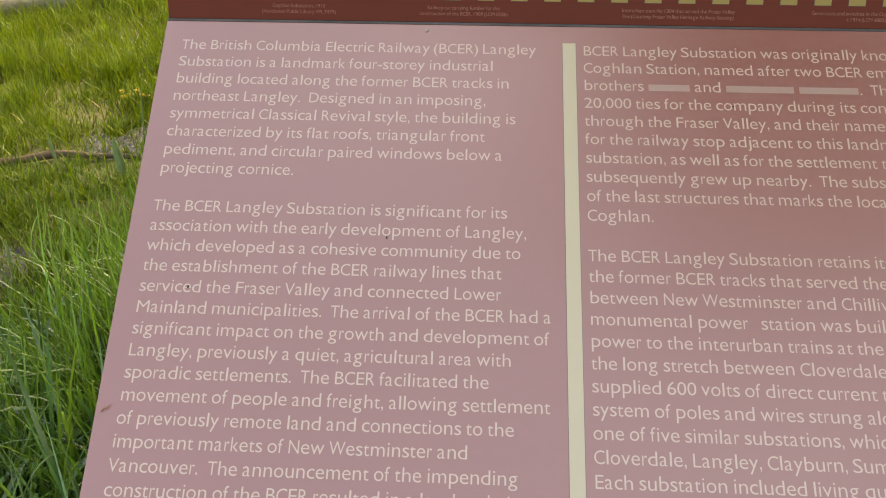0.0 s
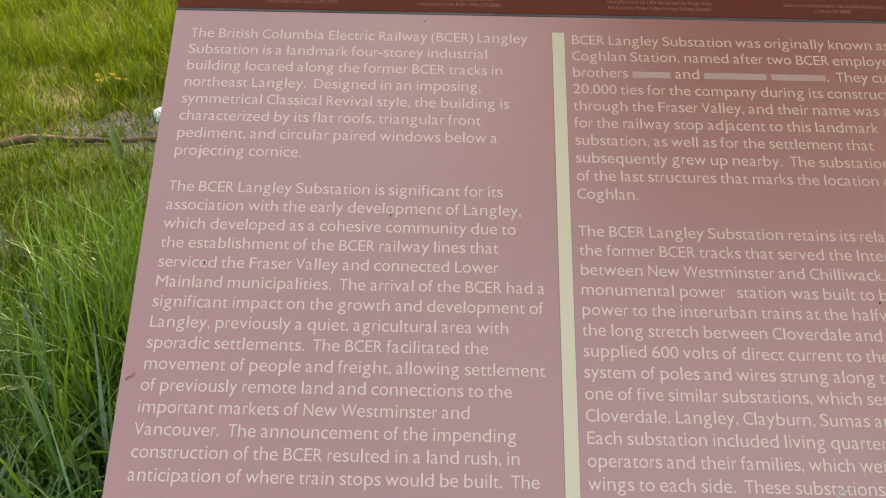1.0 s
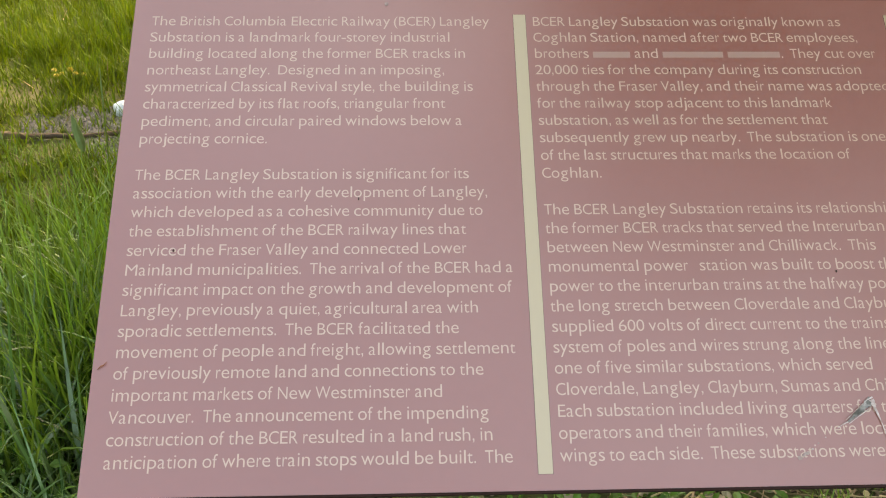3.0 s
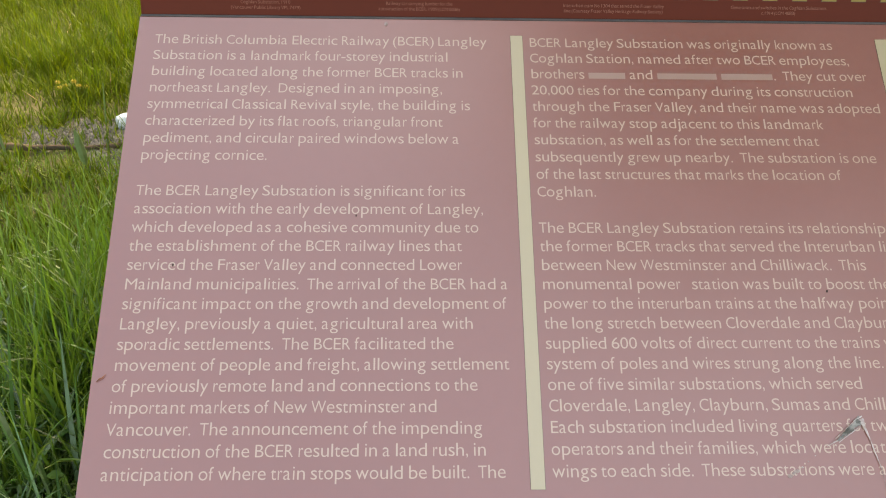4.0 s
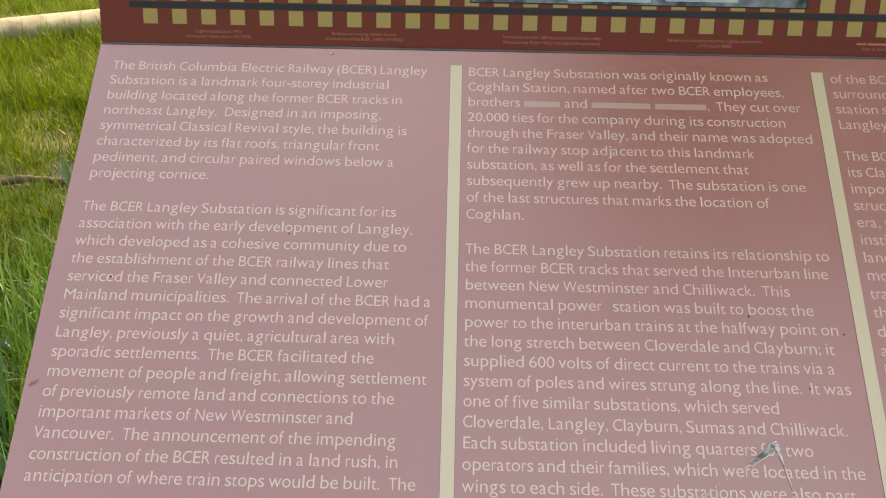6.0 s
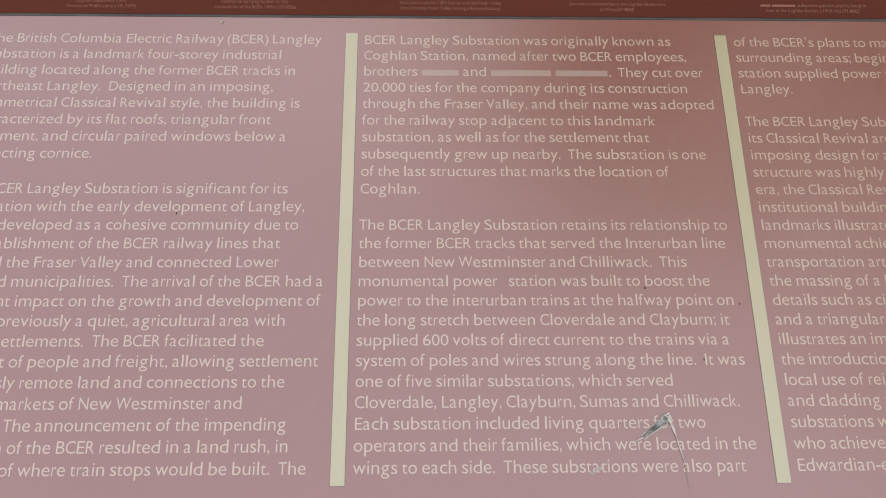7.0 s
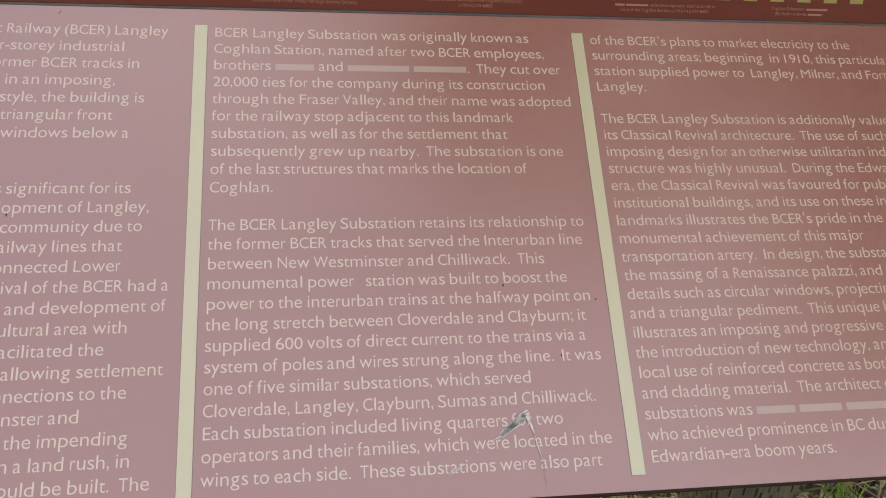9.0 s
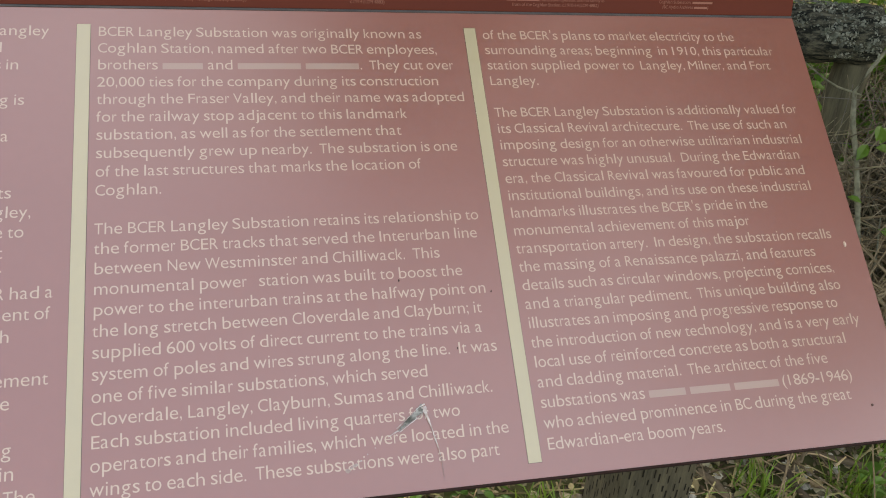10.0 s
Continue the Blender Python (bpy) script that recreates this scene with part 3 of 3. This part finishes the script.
def pebbles(name, count, place, size, label, seed, mat=None):
    """Rounded stones: jittered octahedra, joined."""
    r = np.random.default_rng(seed)
    verts, faces = [], []
    base = [(1, 0, 0), (0, 1, 0), (-1, 0, 0), (0, -1, 0), (0, 0, 1), (0, 0, -1)]
    mid = [((a + b) / 2).normalized() * 0.92 for a, b in [(Vector(base[i]), Vector(base[(i + 1) % 4])) for i in range(4)]]
    for _ in range(count):
        x, y = place(r)
        s = r.uniform(*size)
        sx, sy, sz = s * r.uniform(0.7, 1.3), s * r.uniform(0.7, 1.3), s * r.uniform(0.4, 0.8)
        a = r.uniform(0, 6.28)
        k = len(verts)
        for q in base[:4] + [tuple(m) for m in mid] + base[4:]:
            u, v = q[0] * sx * r.uniform(0.85, 1.1), q[1] * sy * r.uniform(0.85, 1.1)
            verts.append((x + u * math.cos(a) - v * math.sin(a), y + u * math.sin(a) + v * math.cos(a), ground_height(x, y) + 0.3 * sz + q[2] * sz))
        rim = [0, 4, 1, 5, 2, 6, 3, 7]
        for i in range(8):
            faces += [(k + rim[i], k + rim[(i + 1) % 8], k + 8), (k + rim[(i + 1) % 8], k + rim[i], k + 9)]
    return tagged(part(name, verts, faces, mat or STONE), label, "gravel", kind="stuff")


def in_bare(r):
    while True:
        x, y = r.uniform(-1.8, -0.9), r.uniform(0.95, 2.5)
        if bare(x, y):
            return x, y


pebbles("gravel", 4200, in_bare, (0.004, 0.014), "grey gravel in a bare patch of turf", 7)
pebbles("gravel", 1100, lambda r: (r.uniform(-0.2, 2.0), r.uniform(0.0, 1.4)), (0.005, 0.017), "brown gravel among leaf litter", 8, CHIP)


pebbles("wood_chips", 1500, lambda r: (r.uniform(0.3, 2.0), r.uniform(0.0, 1.1)), (0.004, 0.014), "pale stones and wood chips on the soil", 16, CHIP)


pebbles("stones", 520, lambda r: (r.uniform(0.8, 1.75), r.uniform(0.05, 0.6)), (0.004, 0.013), "pale angular stones lying in the litter", 18, PALESTONE)


def bent_stick(name, a, b, r0, r1, mat, label, category, seed, sag=0.03, n=9, sides=8):
    r = random.Random(seed)
    a, b = Vector(a), Vector(b)
    pts = [a.lerp(b, i / n) + Vector((r.uniform(-1, 1), r.uniform(-1, 1), r.uniform(-0.5, 0.5))) * sag * (0.3 if i in (0, n) else 1) for i in range(n + 1)]
    ob = part(name, *tube(pts, [r0 + (r1 - r0) * i / n for i in range(n + 1)], sides, 0.25, r), mat, at=a, smooth=True)
    return tagged(ob, label, category)


BRANCH_LINE = [(-2.120, 1.838, 0.014), (-1.970, 1.913, 0.018), (-1.850, 1.971, 0.024), (-1.760, 2.023, 0.024), (-1.680, 2.066, 0.028), (-1.600, 2.078, 0.024), (-1.520, 2.072, 0.020), (-1.430, 2.078, 0.022), (-1.350, 2.076, 0.018), (-1.240, 2.096, 0.020), (-1.157, 2.124, 0.024), (-1.020, 2.148, 0.022), (-0.900, 2.208, 0.014)]
branch = part("fallen_branch", *tube(BRANCH_LINE, [0.016, 0.016, 0.017, 0.015, 0.016, 0.013, 0.011, 0.010, 0.010, 0.010, 0.011, 0.009, 0.007], 12, 0.30, random.Random(31)), BRANCH, at=(-1.5, 2.09, 0.0), smooth=True)
tagged(branch, "brown crooked fallen branch lying across a gravel patch", "branch")
log = part("barrier_log", *tube([(-3.55 + 0.40 * i, 3.68 + 0.305 * i, 0.084) for i in range(8)], [0.093, 0.094, 0.092, 0.091, 0.092, 0.090, 0.089, 0.088], 24, 0.03), LOG, at=(-2.2, 4.9, 0.0), smooth=True)
tagged(log, "bleached round barrier log lying in the meadow", "log")


def bottle():
    """A crushed white plastic bottle on its side."""
    a, d = Vector((-1.272, 2.285, 0.036)), Vector((0.86, 0.50, 0.06)).normalized()
    prof = [(0.0, 0.020), (0.004, 0.029), (0.03, 0.034), (0.07, 0.032), (0.11, 0.034), (0.14, 0.030), (0.165, 0.014), (0.185, 0.013)]
    t = thing("plastic_bottle", a, "crumpled white plastic bottle lying in the grass", "bottle")
    part("body", *tube([a + d * s for s, _ in prof], [r for _, r in prof], 14, 0.12, random.Random(5)), PLASTIC, t)
    part("cap", *tube([a + d * s for s in (0.186, 0.19, 0.203)], [0.014, 0.0155, 0.0150], 12), PLASTIC, t)


bottle()


def leaf_shape(at, d, up, length, width, fold=0.15):
    """A pointed leaf of six faces, folded along its rib."""
    d, side = d.normalized(), d.cross(up).normalized()
    n = side.cross(d)
    v = []
    for s, w in ((0, 0.0), (0.3, 0.8), (0.6, 1.0), (1.0, 0.0)):
        c = at + d * (s * length) - n * (0.25 * length * s * s)
        v += [c - side * (w * width / 2) + n * (fold * w * width), c, c + side * (w * width / 2) + n * (fold * w * width)]
    f = [(1, 4, 3), (1, 5, 4), (3, 4, 7, 6), (4, 5, 8, 7), (6, 7, 10), (7, 8, 10)]
    return v, f


def leaves(name, count, place, size, mat, label, category, seed, parent=None, kind="stuff", flat_up=True):
    r = random.Random(seed)
    verts, faces = [], []
    for _ in range(count):
        p = Vector(place(r))
        a = r.uniform(0, 2 * math.pi)
        d = Vector((math.cos(a), math.sin(a), r.uniform(-0.5, 0.6)))
        up = Vector((r.uniform(-0.6, 0.6), r.uniform(-0.6, 0.6), 1)).normalized()
        s = r.uniform(*size)
        v, f = leaf_shape(p, d, up, s, s * r.uniform(0.35, 0.6))
        k = len(verts)
        verts += v
        faces += [[k + i for i in q] for q in f]
    ob = part(name, verts, faces, mat, parent)
    return tagged(ob, label, category, kind=kind) if not parent else tagged(ob, label)


leaves("ground_plants", 2300, lambda r: (r.uniform(-0.1, 0.62), r.uniform(0.1, 0.9), r.uniform(0.02, 0.12)), (0.012, 0.032), LEAF, "low broad-leaved plants under the sign", "plants", 41)
leaves("ground_plants", 700, lambda r: (r.uniform(-1.15, -0.6), r.uniform(0.05, 0.5), r.uniform(0.02, 0.14)), (0.014, 0.034), LEAF, "low broad-leaved plants among the grass", "plants", 42)
leaves("dead_leaves", 1500, lambda r: (r.uniform(-0.1, 2.2), r.uniform(0.0, 1.6), r.uniform(0.005, 0.025)), (0.02, 0.05), STRAW, "brown dead leaves on the soil", "leaf litter", 43)

leaves("leaf_crumbs", 7000, lambda r: (r.uniform(0.2, 2.1), r.uniform(0.0, 1.1), r.uniform(0.002, 0.022)), (0.010, 0.030), CRUMB, "dark brown crumbled leaf litter on the soil", "leaf litter", 46)
leaves("ground_plants", 15, lambda r: (r.gauss(1.43, 0.03), r.gauss(0.13, 0.03), r.uniform(0.03, 0.09)), (0.025, 0.050), LEAF, "low broad-leaved plant in the litter by the fence", "plants", 47)

# yellow flowers in the meadow
def flower(x, y, h, seed):
    r = random.Random(seed)
    z = ground_height(x, y)
    t = thing("yellow_flower", (x, y, z), "yellow dandelion flower in the meadow grass", "flower", "meadow flowers")
    part("stem", *tube([(x, y, z), (x + 0.006, y, z + h * 0.5), (x + 0.01, y, z + h)], [0.0018, 0.0016, 0.0016], 5), TALL, t)
    verts, faces = [], []
    for i in range(22):
        a = i * 2.4
        v, f = leaf_shape(Vector((x + 0.01, y, z + h)), Vector((math.cos(a), math.sin(a), 0.2 + 0.5 * (i % 3))), Vector((0, 0, 1)), 0.016, 0.006)
        k = len(verts)
        verts += v
        faces += [[k + j for j in q] for q in f]
    part("petals", verts, faces, PETAL, t)


for i, (x, y, h) in enumerate(((-1.59, 2.61, 0.07), (-1.56, 2.63, 0.08), (-1.62, 2.62, 0.06), (-1.53, 2.60, 0.07), (-1.64, 2.66, 0.07), (-1.575, 2.67, 0.06), (-1.51, 2.64, 0.05))):
    flower(x, y, h, i)

# flowering grass stalks
def stalk(x, y, dx, dy, h, seed, fat=1.0):
    r = random.Random(seed)
    z = ground_height(x, y)
    t = thing("grass_stalk", (x, y, z), "tall grass stalk with a green seed head", "grass", "grass stalks")
    pts = [Vector((x + dx * s * s, y + dy * s * s, z + h * s)) for s in (0, 0.25, 0.5, 0.75, 1.0)]
    part("stem", *tube(pts, [0.0024, 0.0022, 0.0018, 0.0014, 0.0009], 5), TALL, t)
    d = (pts[-1] - pts[-2]).normalized()
    prof = [(0, 0.001), (0.008, 0.0028 * fat), (0.02, 0.0038 * fat), (0.036, 0.0034 * fat), (0.05, 0.0020 * fat), (0.060, 0.0008)]
    part("seed_head", *tube([pts[-1] + d * s for s, _ in prof], [q for _, q in prof], 7, 0.4, r), SEED, t)


stalk(-0.565, 0.315, -0.052, 0.005, 0.755, 60, 1.9)
stalk(-0.612, 0.300, 0.050, -0.010, 0.840, 61, 0.35)
stalk(-0.93, 0.78, -0.06, 0.04, 0.56, 62)
stalk(-0.98, 0.52, 0.05, -0.05, 0.50, 63, 0.8)

# ---------------------------------------------------------------- old fence and brush behind the sign's far end
fence = thing("old_fence", (1.70, 0.98, 0.0), "weathered fence of a lichen-covered rail, a post and wire", "fence")
part("post", *tube([(1.650, 0.95, -0.2), (1.668, 0.95, 0.2), (1.688, 0.95, 0.45), (1.704, 0.95, 0.70)], [0.048, 0.047, 0.046, 0.045], 14, 0.16, random.Random(3)), WEATHERED, fence, "weathered grey-brown split post", smooth=True)
RAIL = pose(1.66, 0.96, 0.768, 0, 1.0, -14)
knots = random.Random(8)
rail = part("rail", *tube([RAIL @ Vector((x, 0.006 * math.sin(9 * x), 0.005 * math.sin(13 * x))) for x in [-1.1 + 0.047 * i for i in range(26)]], [0.073 + 0.004 * math.sin(21 * i) for i in range(26)], 18, 0.10, knots), LICHENWOOD, fence, "dark round rail crusted with grey lichen", smooth=True)
for z in (0.20, 0.35, 0.50, 0.62):
    part("wire", *tube([(1.0, 1.05, z), (1.66, 0.885, z + 0.004), (2.4, 0.73, z)], [0.0013] * 3, 5), WIRE, fence)
for i in range(11):
    x = 1.30 + i * 0.075
    y = 1.05 - (x - 1.0) * 0.235
    part("wire", *tube([(x, y, 0.02), (x + 0.004, y, 0.35), (x, y, 0.66)], [0.0010] * 3, 5), WIRE, fence)


def lichen_on_rail():
    """Small cupped flakes in patches over the rail's upper and front side."""
    r = random.Random(9)
    verts, faces = [], []
    for _ in range(7500):
        x, t = r.uniform(-0.55, 0.07), r.uniform(-0.4, 3.4)
        patch = math.sin(27 * x + 2.5 * math.sin(5 * t)) * math.cos(4.3 * t + 13 * x) + 0.5 * math.sin(71 * x - 9 * t)
        if patch < -0.05 and r.random() > 0.25:
            continue
        s = r.uniform(0.0010, 0.0036) * (2.2 if r.random() < 0.06 else 1)
        n = Vector((0, -math.cos(t - 0.2), math.sin(t - 0.2)))
        u, w = Vector((1, 0, 0)), n.cross(Vector((1, 0, 0)))
        c = Vector((x, 0, 0)) + n * 0.0745
        k = len(verts)
        for j in range(6):
            g, q = j * math.pi / 3 + r.uniform(-0.3, 0.3), s * r.uniform(0.25, 1.7)
            verts.append(RAIL @ (c + u * (q * math.cos(g)) + w * (q * math.sin(g)) + n * r.uniform(-0.001, 0.004)))
        verts.append(RAIL @ (c + n * r.uniform(0.0, 0.004)))
        faces += [(k + j, k + (j + 1) % 6, k + 6) for j in range(6)]
    tagged(part("lichen", verts, faces, LICHEN, rail, "pale grey lichen crust"), kind="stuff")


lichen_on_rail()


def sapling():
    t = thing("sapling", (1.63, 0.53, 0.0), "thin pale-barked sapling with a few fresh leaves", "sapling")
    stem = [(1.63, 0.53, -0.05), (1.605, 0.57, 0.2), (1.563, 0.62, 0.39), (1.547, 0.64, 0.47), (1.533, 0.66, 0.546), (1.512, 0.69, 0.64), (1.50, 0.70, 0.708)]
    part("stem", *tube(stem, [0.0080, 0.0072, 0.0062, 0.0064, 0.0056, 0.0068, 0.0048], 9, 0.4), BIRCH, t, smooth=True)
    part("limb", *tube([stem[-2], stem[-1], (1.53, 0.71, 0.755), (1.57, 0.72, 0.806), (1.66, 0.75, 0.92)], [0.004, 0.0045, 0.0045, 0.004, 0.003], 8, 0.3), BIRCH, t, smooth=True)
    part("limb", *tube([(1.52, 0.70, 0.70), (1.46, 0.71, 0.716), (1.423, 0.72, 0.734), (1.36, 0.73, 0.775)], [0.0025, 0.0028, 0.002, 0.0012], 6, 0.2), BIRCH, t, smooth=True)
    part("limb", *tube([(1.62, 0.60, 0.10), (1.63, 0.60, 0.30), (1.615, 0.62, 0.42)], [0.003, 0.0025, 0.0015], 6, 0.2), BIRCH, t, smooth=True)
    r = random.Random(4)
    for p, s in (((1.565, 0.66, 0.640), 0.050), ((1.585, 0.66, 0.635), 0.055), ((1.570, 0.66, 0.585), 0.055), ((1.555, 0.67, 0.590), 0.050), ((1.46, 0.76, 0.665), 0.05), ((1.43, 0.78, 0.70), 0.05), ((1.60, 0.72, 0.70), 0.06), ((1.52, 0.64, 0.47), 0.035), ((1.60, 0.60, 0.40), 0.06)):
        v, f = leaf_shape(Vector(p), Vector((r.uniform(-1, 1), r.uniform(-0.8, -0.1), r.uniform(-0.5, 0.1))), Vector((0, -0.6, 1)), s, s * 0.55)
        part("leaf", v, f, LEAF, t)
    t.location.x += 0.026


sapling()


def brush():
    """Tangled dead stems and twigs behind the fence."""
    r = random.Random(12)
    verts, faces = [], []
    for _ in range(2600):
        y = 0.3 + 4.6 * r.random() ** 1.5
        x = r.uniform(0.9, 2.2 + 0.75 * y)
        a, e = r.uniform(0, 6.28), r.uniform(-0.1, 0.9)
        s = r.uniform(0.15, 0.6)
        p = Vector((x, y, r.uniform(0.0, 0.3)))
        d = Vector((math.cos(a) * math.cos(e), math.sin(a) * math.cos(e), math.sin(e)))
        q = p + d * s * 0.5 + Vector((r.uniform(-1, 1), r.uniform(-1, 1), r.uniform(-0.5, 0.5))) * 0.06
        v, f = tube([p, q, p + d * s], [r.uniform(0.0015, 0.005), 0.002, 0.001], 4)
        k = len(verts)
        verts += v
        faces += [[k + i for i in g] for g in f]
    tagged(part("brushwood", verts, faces, STICK), "tangle of dry brown twigs and stems behind the fence", "brushwood", kind="stuff")


brush()


def litter():
    '''Broken straw and small sticks scattered over the soil.'''
    r = random.Random(13)
    verts, faces = [], []
    for _ in range(1500):
        x, y, a = r.uniform(0.2, 2.0), r.uniform(0.0, 1.0), r.uniform(0, 6.28)
        s, q, z = r.uniform(0.02, 0.10), r.uniform(0.0008, 0.0026), ground_height(x, y) + r.uniform(0.004, 0.03)
        v, f = tube([(x, y, z), (x + math.cos(a) * s * 0.5, y + math.sin(a) * s * 0.5, z + r.uniform(0, 0.012)), (x + math.cos(a) * s, y + math.sin(a) * s, z + r.uniform(-0.004, 0.015))], [q, q, q * 0.7], 5)
        k = len(verts)
        verts += v
        faces += [[k + i for i in g] for g in f]
    tagged(part("stick_litter", verts, faces, STRAW), "pale dry straw and small sticks on the soil", "litter", kind="stuff")


litter()


def thicket():
    """Dark fine twigs that stand and lean round the fence."""
    r = random.Random(17)
    verts, faces = [], []
    for _ in range(2400):
        y = 0.72 + 1.6 * r.random() ** 1.3
        x = r.uniform(1.25, 2.3 + 0.6 * (y - 0.7))
        p = Vector((x, y, r.uniform(0.0, 0.5)))
        a, e, s = r.uniform(0, 6.28), r.uniform(-0.2, 1.3), r.uniform(0.10, 0.40)
        d = Vector((math.cos(a) * math.cos(e), math.sin(a) * math.cos(e), math.sin(e)))
        q = p + d * s * 0.5 + Vector((r.uniform(-1, 1), r.uniform(-1, 1), r.uniform(-1, 1))) * 0.03
        w = r.uniform(0.0008, 0.0028)
        v, f = tube([p, q, p + d * s], [w, w * 0.8, w * 0.4], 4)
        k = len(verts)
        verts += v
        faces += [[k + i for i in g] for g in f]
    tagged(part("thicket_twigs", verts, faces, DARKTWIG), "dark fine twigs tangled round the old fence", "brushwood", kind="stuff")


thicket()
leaves("bramble_leaves", 5200, lambda r: (r.uniform(1.3, 5.0), r.uniform(1.25, 5.2), r.uniform(0.05, 1.0)), (0.04, 0.09), LEAF, "green bramble leaves in the brush behind the fence", "brambles", 44)
TUFTS = ((0.86, 0.30), (1.165, 0.185), (1.37, 0.150), (1.38, 0.165), (1.24, 0.31), (1.55, 0.29), (1.15, 0.45), (1.75, 0.60), (0.70, 0.20))


def in_tufts(g):
    x, y = TUFTS[int(g.integers(0, len(TUFTS)))]
    return g.normal(x, 0.024), g.normal(y, 0.024)


leaves("bramble_leaves", 4200, lambda r: (r.uniform(1.35, 3.4), r.uniform(1.25, 2.4), r.uniform(0.15, 1.15)), (0.05, 0.10), LEAF, "green bramble leaves above the old rail", "brambles", 45)
blades("verge_grass", TUFT_LIT, 520, in_tufts, (0.05, 0.15), (0.003, 0.006), (0.1, 0.7), "green grass tufts in the litter by the fence", "grass", 14, 1.0)
for i, (a, b, q) in enumerate((((1.070, 0.290, 0.02), (1.115, 0.120, 0.02), 0.0085), ((1.242, 0.245, 0.03), (1.280, 0.090, 0.02), 0.0085), ((1.350, 0.282, 0.02), (1.500, 0.165, 0.03), 0.0075), ((1.338, 0.275, 0.03), (1.270, 0.230, 0.02), 0.0045), ((0.80, 0.20, 0.02), (0.98, 0.36, 0.02), 0.006), ((1.20, 0.50, 0.02), (1.36, 0.62, 0.03), 0.006))):
    bent_stick("stick", a, b, q, q * 0.8, BRANCH if i == 1 else STICK, "brown barked broken stick on the ground under the sign" if i == 1 else "dry broken stick on the ground under the sign", "stick", 70 + i, 0.006, 5, 8)


# ---------------------------------------------------------------- unseen trees, added to shade the sign and darken its reflection
def tree(x, y, h, spread, seed, count=9000, lean=(0.0, 0.0)):
    r = random.Random(seed)
    t = thing("tree", (x, y, 0), "unseen broad-leaved tree added to shade the sign and darken its reflection", "tree", "trees round the clearing")
    part("trunk", *tube([(x, y, -0.2), (x + 0.05, y, h * 0.25), (x - 0.05 + lean[0] * 0.6, y + 0.05 + lean[1] * 0.6, h * 0.55), (x + lean[0], y + lean[1], h * 0.9)], [0.20, 0.16, 0.11, 0.03], 12, 0.12, r), BARK, t, smooth=True)
    tips = []
    for i in range(16):
        a, z = i * 2.4 + r.uniform(-0.3, 0.3), h * r.uniform(0.32, 0.85)
        s = spread * r.uniform(0.55, 1.0) * (1.15 - 0.5 * z / h)
        k = max(0.0, z / h - 0.25) / 0.65
        p = Vector((x + lean[0] * k, y + lean[1] * k, z))
        q = p + Vector((math.cos(a) * s * 0.5, math.sin(a) * s * 0.5, s * 0.22))
        e = p + Vector((math.cos(a) * s, math.sin(a) * s, s * r.uniform(0.15, 0.45)))
        part("limb", *tube([p, q, e], [0.06, 0.035, 0.010], 7, 0.1, r), BARK, t, smooth=True)
        tips += [q, e, (q + e) / 2]

    def place(g):
        c = g.choice(tips)
        return c + Vector((g.gauss(0, 0.45), g.gauss(0, 0.45), g.gauss(0, 0.32)))

    leaves("crown", count, place, (0.14, 0.28), CROWN, "", "", seed + 1, parent=t)


# places and lean follow the shade and dark reflection wanted on the board
for x, y, h, s, seed in ((2.35, 1.25, 6.5, 3.1, 101), (2.3, 3.4, 6.5, 2.6, 151), (4.0, 5.8, 7.5, 2.8, 111), (5.1, -0.8, 7.0, 2.6, 121), (5.8, 2.6, 8.0, 3.0, 131)):
    tree(x, y, h, s, seed, 5000 if seed == 101 else 6500, (-2.1, 1.4) if seed == 101 else (0.0, 0.0))
